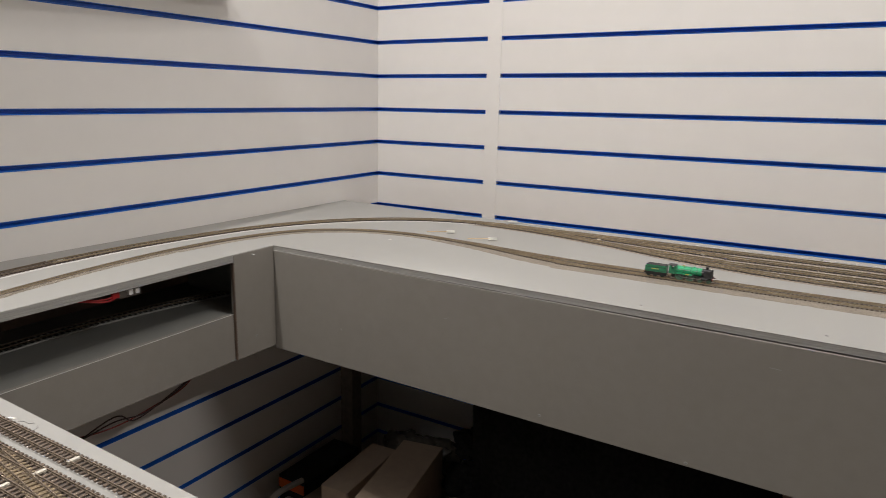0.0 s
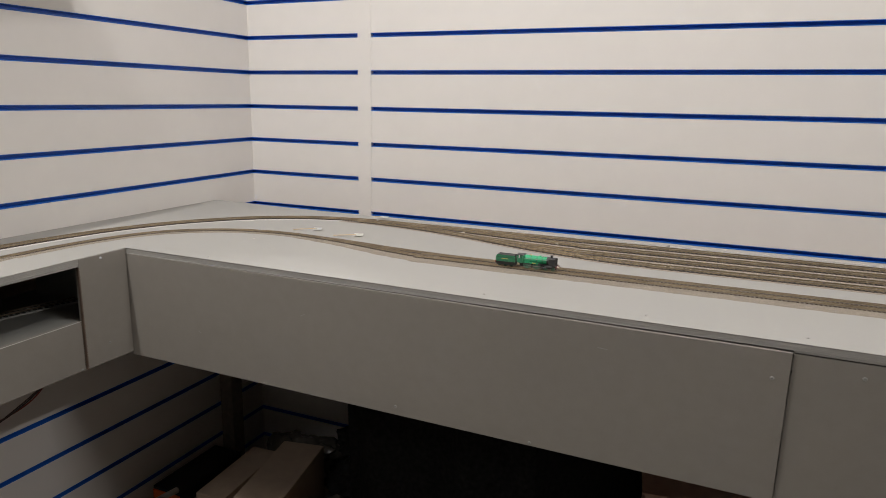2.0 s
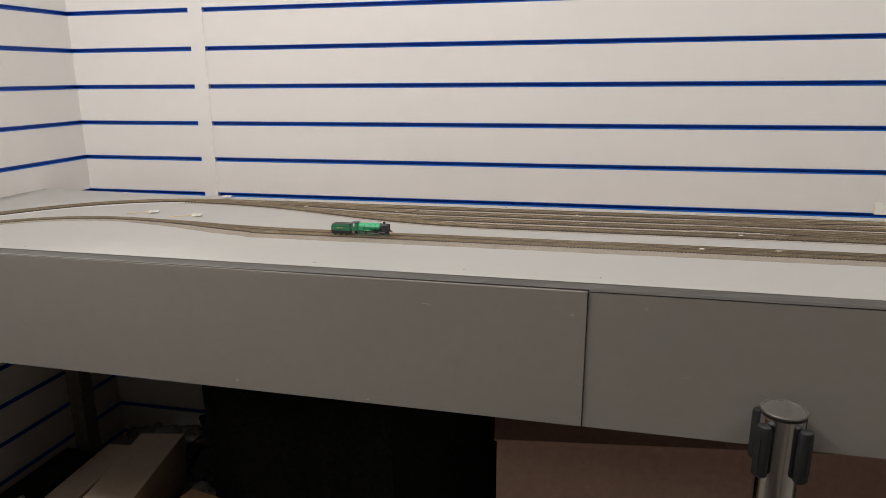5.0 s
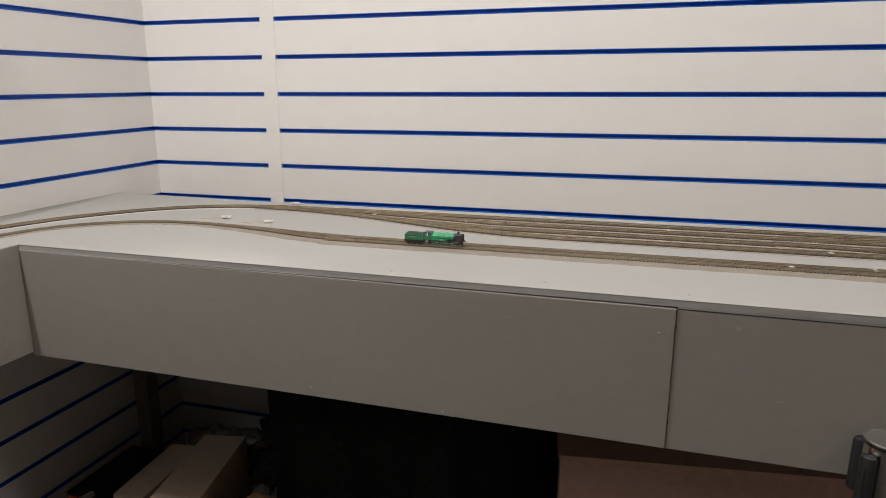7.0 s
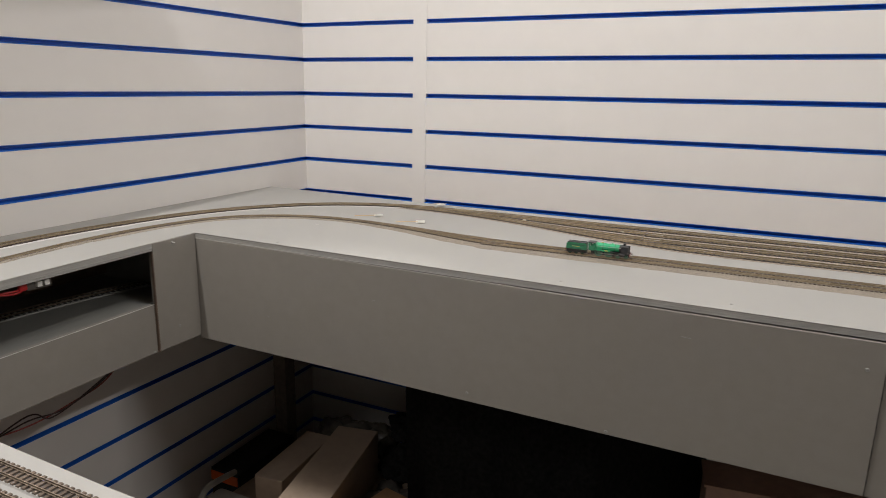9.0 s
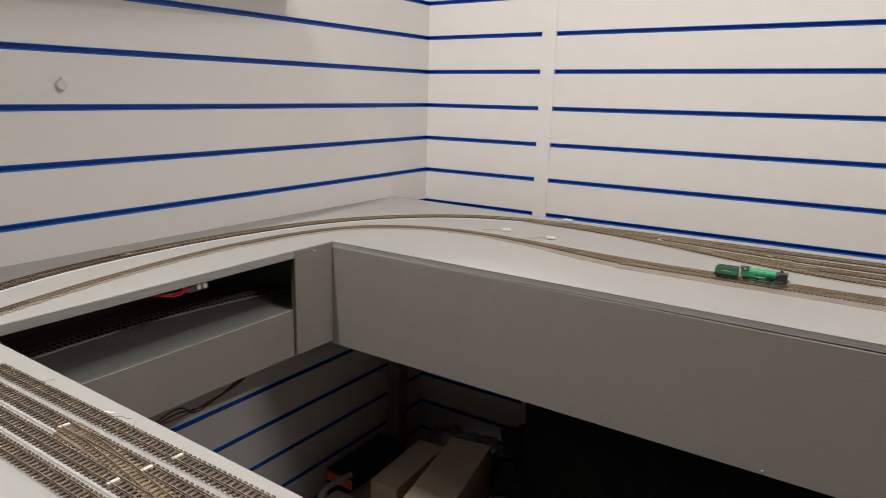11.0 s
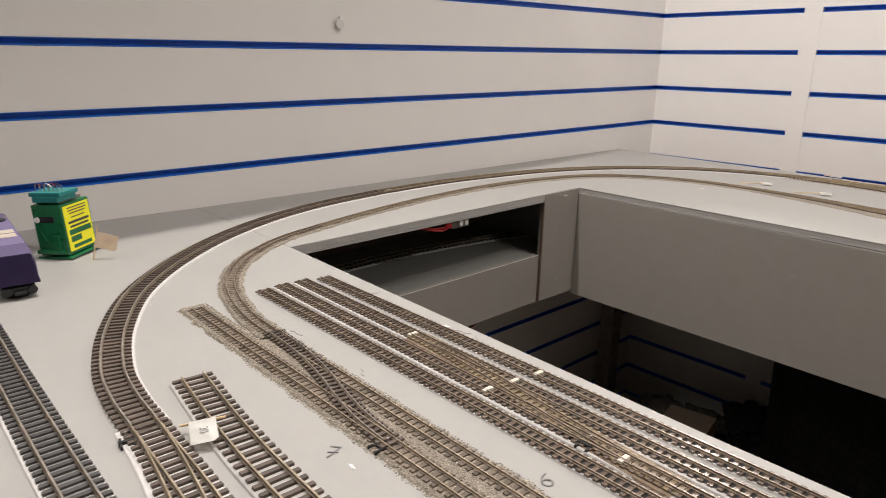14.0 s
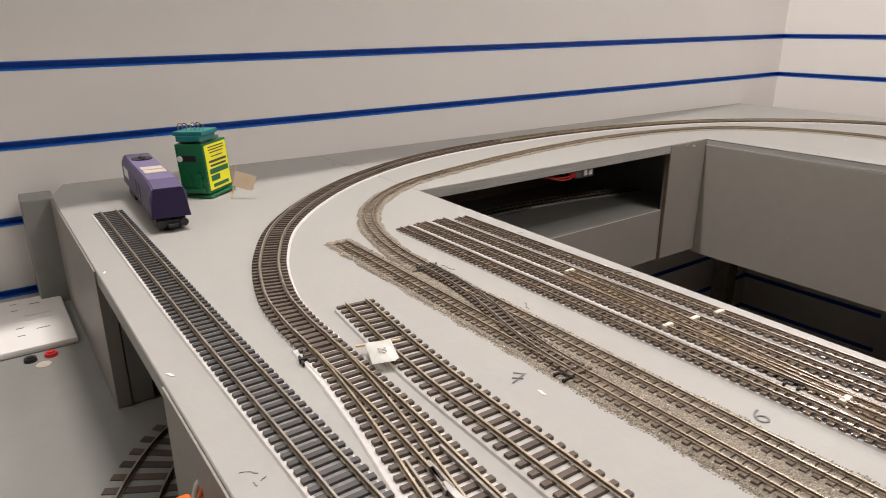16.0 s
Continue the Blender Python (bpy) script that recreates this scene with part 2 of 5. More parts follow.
def part(name, bm, mat, parent, label="", smooth=False):
    ob = new(name, mesh_of(name, bm, mat, smooth))
    ob.parent = parent
    if label:
        ob["label"] = label
    return ob


def thing(name, m, label, category, group="", kind=""):
    ob = new(name)
    ob.empty_display_size = 0.02
    ob.matrix_basis = m
    return tagged(ob, label, category, group, kind)


def solid(name, bm, mat, label="", category="", kind="structure", group="", smooth=False):
    return tagged(new(name, mesh_of(name, bm, mat, smooth)), label, category, group, kind)


def boxed(name, dims, mat, label="", category="", kind="structure", bevel=0.0):
    bm = bmesh.new()
    box(bm, *dims, bevel)
    return solid(name, bm, mat, label, category, kind)


def tube(bm, pts, r, n=8):
    """A round tube along smoothed points."""
    ps = [Vector(p) for p in pts]
    dense = []
    for i in range(len(ps) - 1):
        p0, p1, p2, p3 = ps[max(0, i - 1)], ps[i], ps[i + 1], ps[min(len(ps) - 1, i + 2)]
        for k in range(8):
            t = k / 8
            dense.append(0.5 * (2 * p1 + (p2 - p0) * t + (2 * p0 - 5 * p1 + 4 * p2 - p3) * t * t + (3 * p1 - p0 - 3 * p2 + p3) * t ** 3))
    dense.append(ps[-1])
    rows = []
    for i, p in enumerate(dense):
        t = (dense[min(i + 1, len(dense) - 1)] - dense[max(0, i - 1)]).normalized()
        a = t.orthogonal().normalized() if i == 0 else (a - t * a.dot(t)).normalized()
        b = t.cross(a)
        rows.append([bm.verts.new(p + r * (math.cos(w) * a + math.sin(w) * b)) for w in [2 * math.pi * k / n for k in range(n)]])
    for r0, r1 in zip(rows, rows[1:]):
        for k in range(n):
            bm.faces.new((r0[k], r0[(k + 1) % n], r1[(k + 1) % n], r1[k]))
    bm.faces.new(rows[0])
    bm.faces.new(rows[-1][::-1])


def lettering(name, text, size, m, mat, parent):
    cu = bpy.data.curves.new(name, "FONT")
    cu.offset = -0.018 * size
    cu.body, cu.size, cu.extrude, cu.align_x, cu.align_y = text, size, 0.0001, "CENTER", "CENTER"
    tmp = bpy.data.objects.new(name, cu)
    me = bpy.data.meshes.new_from_object(tmp)
    bpy.data.objects.remove(tmp)
    me.materials.append(mat)
    ob = new(name, me)
    ob.parent = parent
    ob.matrix_basis = m
    return ob


# ---------------------------------------------------------------- the room
BOARD = 1.0
HINGE, SLOPE = 0.3611, 0.0105


def rise(y):
    """The main baseboard climbs slightly towards the back wall."""
    return SLOPE * max(0.0, y - HINGE)


XL, YB = -1.314, 1.75
PITCH, GROOVE0, GH = 0.1, 0.983, 0.0115

boxed("floor", (-1.6, 4.6, -3.2, 1.85, -0.1, 0.0), FLOOR_MAT, "dark worn carpet floor of the shop", "floor")
boxed("ceiling", (-1.6, 4.7, -3.3, 1.9, 2.7, 2.8), WHITE, "plain white ceiling", "ceiling")
# Unseen walls that close the room, kept dark to cut bounced light.
boxed("wall_south", (-1.6, 4.7, -3.3, -3.2, 0.0, 2.7), PLASTER, "unseen closing wall, brown to cut bounced light", "wall")
boxed("wall_east", (4.6, 4.7, -3.2, 1.85, 0.0, 2.7), PLASTER, "unseen closing wall, brown to cut bounced light", "wall")


def slat_wall(name, length, m, breaks):
    """A grooved wall along local x, its face at local y = 0 and its body behind (+y). breaks: stretches between upright battens."""
    wall = thing(name, m, "white slatted shop wall with blue plastic groove inserts", "slatwall", kind="structure")
    bm = bmesh.new()
    box(bm, -0.06, length, 0.018, 0.08, 0, 2.7)
    part("backing", bm, BACKING, wall)
    zs = [GROOVE0 + PITCH * k for k in range(-9, 17)]
    for x0, x1 in breaks:
        for k, z in enumerate(zs):
            top = zs[k + 1] if k + 1 < len(zs) else 2.7
            bm = bmesh.new()
            box(bm, x0, x1, 0, 0.0165, z + GH / 2, min(top - GH / 2, 2.69), 0.0007)
            part("slat", bm, SLAT, wall)
            bm = bmesh.new()
            h = GH / 2
            prof = [(0.0165, z - h + 0.0003), (-0.0006, z - h + 0.0003), (-0.0006, z - h + 0.0018), (0.008, z - h + 0.0024), (0.0125, z - h + 0.004), (0.0125, z + h - 0.002), (0.006, z + h - 0.0012), (-0.0003, z + h - 0.0012), (-0.0003, z + h - 0.0003), (0.0165, z + h - 0.0003)]
            lo = [bm.verts.new((x0, a, b)) for a, b in prof]
            hi = [bm.verts.new((x1, a, b)) for a, b in prof]
            for i in range(len(prof)):
                j = (i + 1) % len(prof)
                bm.faces.new((lo[i], lo[j], hi[j], hi[i]))
            bm.faces.new(lo[::-1])
            bm.faces.new(hi)
            part("groove_insert", bm, BLUE, wall, "glossy blue plastic insert")
    return wall


wall_north = slat_wall("wall_north", 5.95, pose(XL, YB, 0), [(-0.06, 0.376), (0.418, 2.858), (2.9, 5.9)])
for bx in (0.376, 2.858):
    bm = bmesh.new()
    box(bm, bx, bx + 0.042, -0.001, 0.0165, 0.0, 2.69, 0.0005)
    part("batten", bm, SLAT, wall_north, "plain white upright joint strip")
# The west wall stands a little out of square and out of level.
wall_west = slat_wall("wall_west", 5.0, pose(-1.3175, YB, 0, 0, -0.8, 88.85) @ Matrix.Translation((-5.0, 0, 0)), [(0.0, 2.4), (2.44, 5.04)])
bm = bmesh.new()
box(bm, 2.4, 2.44, -0.001, 0.0165, 0.0, 2.69, 0.0005)
part("batten", bm, SLAT, wall_west)

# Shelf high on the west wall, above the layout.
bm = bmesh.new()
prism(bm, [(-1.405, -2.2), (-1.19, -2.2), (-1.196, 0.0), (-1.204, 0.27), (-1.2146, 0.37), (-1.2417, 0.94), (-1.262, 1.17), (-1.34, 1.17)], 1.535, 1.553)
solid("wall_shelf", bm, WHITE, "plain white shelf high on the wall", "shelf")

# ---------------------------------------------------------------- baseboards
T = 0.015


PLY_EDGE = material("painted_ply_edge", (0.38, 0.365, 0.335), 0.6, spread=0.14, scale=30, bump=0.35, bump_scale=60)
for node in PLY_EDGE.node_tree.nodes:
    if node.type == "TEX_NOISE":
        mp = PLY_EDGE.node_tree.nodes.new("ShaderNodeMapping")
        mp.inputs["Scale"].default_value = (0.35, 0.35, 26)
        PLY_EDGE.node_tree.links.new(node.inputs["Vector"].links[0].from_socket, mp.inputs["Vector"])
        PLY_EDGE.node_tree.links.new(mp.outputs["Vector"], node.inputs["Vector"])


def board(name, outline, label, z1=BOARD, t=T, mat=GREY, under=None):
    """A plywood board; with under, its lower plies follow that outline instead, from a depth of t down to T."""
    bm = bmesh.new()
    prism(bm, outline, z1 - t, z1)
    for v in bm.verts:
        v.co.z += rise(v.co.y)
    bmesh.ops.bevel(bm, geom=[e for e in bm.edges], offset=0.0008, segments=1, affect="EDGES")
    if under:
        low = bmesh.new()
        prism(low, under, z1 - T, z1 - t + 0.0009)
        for v in low.verts:
            v.co.z += rise(v.co.y)
        me = bpy.data.meshes.new("plies")
        low.to_mesh(me)
        low.free()
        bm.from_mesh(me)
        bm.normal_update()
    for f in bm.faces:
        f.material_index = 1 if abs(f.normal.z) < 0.3 else 0
    ob = solid(name, bm, mat, label, "baseboard")
    ob.data.materials.append(PLY_EDGE)
    return ob


def west(y):
    """The west wall's face, just short of it."""
    return -1.3168 - 0.02007 * (YB - y)


def front_edge(x):
    """The front edge of the main board, not quite parallel to the wall."""
    return 1.0125 - 0.0105 * (x + 1.042)


BACK_EDGE = [(1.82, 1.534), (0.195, 1.5316), (-0.479, 1.5314), (-0.819, 1.5573), (west(1.5815), 1.5815)]
board("baseboard_main", [(west(0.3611), 0.3611), (-1.0385, 0.3611), (-1.042, 1.0125), (1.82, front_edge(1.82))] + BACK_EDGE, "grey painted plywood model railway baseboard", t=0.0105,
      under=[(west(0.3616), 0.3616), (-1.0386, 0.3616), (-1.0415, 0.9), (-1.0415, 1.03), (1.82, front_edge(1.82) + 0.018)] + BACK_EDGE)
board("baseboard_front", [(XL + 0.03, -0.04), (0.75, -0.036), (0.75, 0.343), (-0.45, 0.346), (-1.0385, 0.3605), (west(0.3605), 0.3605), (west(-0.02), -0.02)], "grey painted plywood baseboard with close parallel tracks")

# Unseen strip, added to stop light falling through the gap behind the back edge.
boxed("gap_light_block", (west(1.6) + 0.02, 1.82, 1.51, YB - 0.002, 0.925, 0.945), BACKING, "unseen light-blocking strip behind the baseboard", "ledge")

# Fascia panels below the boards. The long one laps the board's edge and stands proud of it towards the joint.
JOINT = 0.140


def fascia_y(x):
    return front_edge(x) - 0.0012 - 0.0016 * max(0.0, (x + 1.042) / 1.182) if x < JOINT + 0.001 else front_edge(x) + 0.0003


bm = bmesh.new()
rows = []
for i in range(25):
    x = -1.043 + (JOINT + 1.043) * i / 24
    f = i / 24
    y, low, top = fascia_y(x), 0.7835 - 0.0045 * f, 0.9955 - 0.0022 * f + 0.0006 * noise.noise((x * 6, 1, 0))
    rows.append([bm.verts.new((x, a, z)) for a, z in ((y, low), (y, top - 0.0005), (y + 0.0004, top), (y + 0.012, top), (y + 0.012, low))])
for r0, r1 in zip(rows, rows[1:]):
    for k in range(5):
        bm.faces.new((r0[k], r0[(k + 1) % 5], r1[(k + 1) % 5], r1[k]))
bm.faces.new(rows[0])
bm.faces.new(rows[-1][::-1])
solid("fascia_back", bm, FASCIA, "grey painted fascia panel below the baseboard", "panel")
boxed("fascia_joist", (0.1, 0.19, 1.0165, 1.05, 0.78, BOARD - T + 0.004), GREY_DARK, "grey joist behind the fascia joint", "panel")
# The neighbouring panel has a rough, chipped edge at the joint.
bm = bmesh.new()
side = []
for i in range(60):
    z = 0.7775 + (0.9914 - 0.7775) * i / 59
    side.append((JOINT + 0.0014 + 0.002 * max(0.0, noise.noise((z * 130, 3, 0)) + 0.6 * noise.noise((z * 400, 8, 0))), z))
outline = side + [(1.82, 0.991), (1.82, 0.774)]
lo = [bm.verts.new((x, front_edge(x) + 0.0004, z)) for x, z in outline]
hi = [bm.verts.new((x, front_edge(x) + 0.0124, z)) for x, z in outline]
bm.faces.new(lo)
bm.faces.new(hi[::-1])
for k in range(len(lo)):
    q = (k + 1) % len(lo)
    bm.faces.new((lo[k], hi[k], hi[q], lo[q]))
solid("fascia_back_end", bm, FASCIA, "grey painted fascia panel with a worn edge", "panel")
bm = bmesh.new()
prism(bm, [(JOINT + 0.002, front_edge(JOINT) + 0.0003), (1.82, front_edge(1.82) + 0.0003), (1.82, front_edge(1.82) + 0.017), (JOINT + 0.002, front_edge(JOINT) + 0.017)], 0.9934, 0.9962)
for v in bm.verts:
    v.co.z += rise(v.co.y) - rise(front_edge(JOINT))
solid("trim_packing", bm, PLY_EDGE, "thin painted ply strip under the board's edge", "trim")
# The corner panel laps the board's edge up to its top; the shelf panel is set back by a board's thickness.
bm = bmesh.new()
section = [(-1.0402, 0.7905), (-1.0402, 1.0052), (-1.0408, 1.0057), (-1.0418, 1.0057), (-1.0418, 0.9895), (-1.0522, 0.9895), (-1.0522, 0.7905)]
lo = [bm.verts.new((x, 0.9065, z - (0.0012 if z > 1 else 0))) for x, z in section]
hi = [bm.verts.new((x, 1.0102, z)) for x, z in section]
for k in range(7):
    bm.faces.new((lo[k], lo[(k + 1) % 7], hi[(k + 1) % 7], hi[k]))
bm.faces.new(lo[::-1])
bm.faces.new(hi)
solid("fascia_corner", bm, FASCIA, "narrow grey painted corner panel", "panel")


def sloped(name, dims, mat, label, category, bevel=0.0):
    """A box that follows the board's slight climb, level at its far end."""
    bm = bmesh.new()
    box(bm, *dims, bevel)
    for v in bm.verts:
        v.co.z -= 0.0125 * (0.905 - v.co.y)
    return solid(name, bm, mat, label, category)


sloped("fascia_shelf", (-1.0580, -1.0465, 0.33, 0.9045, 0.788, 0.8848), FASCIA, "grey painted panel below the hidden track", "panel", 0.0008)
bm = bmesh.new()
box(bm, -1.0463, -1.0404, 0.9046, 0.9064, 0.789, 0.9885)
solid("trim_edge", bm, BACKING, "raw wooden panel edge", "trim")
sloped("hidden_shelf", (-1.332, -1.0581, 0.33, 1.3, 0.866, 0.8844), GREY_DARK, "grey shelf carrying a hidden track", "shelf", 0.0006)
sloped("trim_lip", (-1.0471, -1.0460, 0.35, 0.9043, 0.8845, 0.8855), HOOK_GREY, "thin pale edge of the shelf", "trim")
# Brown sheet added to hide the wall and stand in for the recess's shade.
sloped("recess_dark_back", (XL - 0.011, XL - 0.004, 0.30, 1.3, 0.8828, BOARD - T + 0.001), BACKING, "added dark brown sheet for the recess's shade", "panel")
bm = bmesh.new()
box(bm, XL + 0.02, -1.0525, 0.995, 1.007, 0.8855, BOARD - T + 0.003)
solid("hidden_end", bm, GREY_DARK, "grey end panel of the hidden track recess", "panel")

# Outer side of the front board, with the tunnel opening, and the lower board.
LOW = 0.857
def lapped_side(name, x0, x1):
    """A side panel whose face laps the front board's edge almost to its top."""
    bm = bmesh.new()
    box(bm, x0, x1, -0.0402, -0.0283, LOW + 0.001, 0.9842)
    box(bm, x0, x1, -0.0402, -0.0393, 0.9843, 0.9986)
    for v in bm.verts:
        v.co.y += 0.00185 * (v.co.x + 0.7) - 0.0003 * (v.co.y < -0.04)
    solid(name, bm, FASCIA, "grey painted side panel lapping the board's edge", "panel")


lapped_side("front_side_far", XL + 0.03, -0.955)
lapped_side("front_side_near", -0.713, 0.75)
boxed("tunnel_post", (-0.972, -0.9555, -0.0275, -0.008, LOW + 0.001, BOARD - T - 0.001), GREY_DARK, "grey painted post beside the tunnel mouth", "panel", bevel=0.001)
# Two black sheets added in place of the darkness inside the tunnel.
boxed("tunnel_dark_side", (-0.992, -0.98, -0.0075, 0.199, LOW + 0.001, BOARD - T - 0.001), BLACK, "added black sheet for the tunnel's darkness", "panel")
boxed("tunnel_dark_back", (-0.992, -0.71, 0.2, 0.21, LOW + 0.001, BOARD - T - 0.001), BLACK, "added black sheet for the tunnel's darkness", "panel")
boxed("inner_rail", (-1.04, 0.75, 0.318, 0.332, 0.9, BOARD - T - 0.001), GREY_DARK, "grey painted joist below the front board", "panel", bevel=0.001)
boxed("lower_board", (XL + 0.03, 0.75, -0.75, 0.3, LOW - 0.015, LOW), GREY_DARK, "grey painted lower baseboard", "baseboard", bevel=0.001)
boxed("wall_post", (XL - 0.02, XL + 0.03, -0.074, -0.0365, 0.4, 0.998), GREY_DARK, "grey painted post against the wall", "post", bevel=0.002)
for lx, ly in ((-1.29, 1.52), (1.7, 1.05), (0.7, 0.0), (1.7, 1.46)):
    boxed("board_leg", (lx, lx + 0.045, ly, ly + 0.045, 0.0, BOARD - T - 0.002), LEG_WOOD, "rough timber leg below the baseboard", "leg", bevel=0.002)

# ---------------------------------------------------------------- track
N_GAUGE = dict(gauge=0.009, tie=0.0178, tie_w=0.0037, pitch=0.0063, tie_h=0.0014, rail_h=0.0019, head=0.0008, foot=0.0017)
OO_GAUGE = dict(gauge=0.0165, tie=0.0305, tie_w=0.0040, pitch=0.0078, tie_h=0.0018, rail_h=0.0027, head=0.0013, foot=0.0026)
O_GAUGE = dict(gauge=0.0325, tie=0.062, tie_w=0.0085, pitch=0.0155, tie_h=0.0035, rail_h=0.0034, head=0.0018, foot=0.0035)


def smooth_path(ctrl, step):
    """Evenly spaced points along a smooth line through the control points."""
    ps = [np.array(p, float) for p in ctrl]
    ps = [2 * ps[0] - ps[1]] + ps + [2 * ps[-1] - ps[-2]]
    dense = []
    for i in range(1, len(ps) - 2):
        p0, p1, p2, p3 = ps[i - 1 : i + 3]
        for t in np.linspace(0, 1, 24, endpoint=False):
            dense.append(0.5 * (2 * p1 + (p2 - p0) * t + (2 * p0 - 5 * p1 + 4 * p2 - p3) * t * t + (3 * p1 - p0 - 3 * p2 + p3) * t ** 3))
    dense.append(ps[-2])
    dense = np.array(dense)
    run = np.r_[0, np.cumsum(np.linalg.norm(np.diff(dense, axis=0), axis=1))]
    at = np.arange(0, run[-1], step)
    return [(float(np.interp(a, run, dense[:, 0])), float(np.interp(a, run, dense[:, 1]))) for a in at]


def rail_profile(k):
    h, f, t = k["head"] / 2, k["foot"] / 2, k["rail_h"]
    return [(-f, 0), (f, 0), (f, 0.15 * t), (0.3 * h, 0.3 * t), (0.3 * h, 0.66 * t), (h, 0.74 * t), (h, 0.96 * t), (0.7 * h, t), (-0.7 * h, t), (-h, 0.96 * t), (-h, 0.74 * t), (-0.3 * h, 0.66 * t), (-0.3 * h, 0.3 * t), (-f, 0.15 * t)]


TIE_MESHES = {}
SHELF_SLOPE = 0.0125


def tie_mesh(k, mat, longer=0.0):
    """One sleeper across local y with its four rail chairs."""
    key = (k["gauge"], mat.name, round(longer, 3))
    if key not in TIE_MESHES:
        bm = bmesh.new()
        box(bm, -k["tie_w"] / 2, k["tie_w"] / 2, -k["tie"] / 2 - longer, k["tie"] / 2, 0, k["tie_h"])
        for v in bm.verts:
            if v.co.z > 0:
                v.co.x *= 0.86
        if not longer:
            for s in (-1, 1):
                for d in (-1, 1):
                    y = s * k["gauge"] / 2 + d * (k["foot"] / 2 + 0.0004)
                    box(bm, -k["tie_w"] * 0.3, k["tie_w"] * 0.3, y - 0.0004, y + 0.0004, k["tie_h"], k["tie_h"] + 0.0005)
        TIE_MESHES[key] = mesh_of("sleeper", bm, mat)
    return TIE_MESHES[key]


def track(ctrl, k, z, label, tie_mat=SLEEPER, rail_mat=RAIL, side=None, group="", underlay=None, singly=True, ties=True, name="railway_track", longer=None, jitter=0.0, web=None, bed=None):
    """A length of flexible track: two rails, its sleepers and, if given, a strip of underlay (sideways from, to, thickness)."""
    x, y = ctrl[0]
    tr = thing(name, pose(x, y, z), label, "track", group)
    climb = rise if z > 0.95 else (lambda q: SHELF_SLOPE * (q - y))
    line = [(a - x, b - y) for a, b in smooth_path(ctrl, 0.006)]
    up = [climb(b + y) for a, b in line]
    base = 0.0
    if underlay:
        u0, u1, base = underlay
        bm = bmesh.new()
        sweep_profile(bm, [(a, b, h) for (a, b), h in zip(line, up)], [(u0 - 0.0008, 0), (u1 + 0.0008, 0), (u1, base), (u0, base)])
        part("underlay", bm, bed or FOAM, tr, ("tan cork underlay strip" if bed == CORK else "grubby underlay strip") if bed else "white foam underlay strip")
    if web:
        bm = bmesh.new()
        w = k["tie"] / 2 - 0.0012
        sweep_profile(bm, [(a, b, base - 0.0003 + h) for (a, b), h in zip(line, up)], [(-w, 0), (w, 0), (w, 0.0006), (-w, 0.0006)])
        part("web", bm, web, tr, "dark plastic webbing between the sleepers")
    for s in (-1, 1):
        bm = bmesh.new()
        prof = [(u + s * k["gauge"] / 2, v) for u, v in rail_profile(k)]
        sweep_profile(bm, [(a, b, base + k["tie_h"] + 0.0001 + h) for (a, b), h in zip(line, up)], prof)
        bm.normal_update()
        rail = part("rail", bm, rail_mat, tr, "tarnished metal rail", smooth=False)
        rail.data.materials.append(side or RAIL_SIDE)
        for p in rail.data.polygons:
            p.material_index = 0 if p.normal.z > 0.3 and p.center.z - climb(p.center.y + y) > base + k["tie_h"] + 0.5 * k["rail_h"] else 1
    if not ties:
        return tr
    spots = smooth_path(ctrl, k["pitch"])
    rng = random.Random(int(abs(x * 1e4) + abs(y * 1e4)))
    bm = bmesh.new()
    for i, p in enumerate(spots):
        a, b = spots[max(0, i - 1)], spots[min(len(spots) - 1, i + 1)]
        w = math.atan2(b[1] - a[1], b[0] - a[0]) + rng.uniform(-jitter, jitter)
        extra = longer(p[0]) if longer else 0.0
        m = Matrix.Translation((p[0] - x, p[1] - y, base + climb(p[1]))) @ Matrix.Rotation(w, 4, "Z")
        if singly:
            ob = new("sleeper", tie_mesh(k, tie_mat, extra))
            ob.parent = tr
            ob.matrix_basis = m
        else:
            box(bm, -k["tie_w"] / 2, k["tie_w"] / 2, -k["tie"] / 2 - extra, k["tie"] / 2, 0, k["tie_h"], m=m)
    if singly:
        bm.free()
    else:
        tagged(part("sleeper_strip", bm, tie_mat, tr, "row of brown plastic sleepers"), kind="stuff")
    return tr


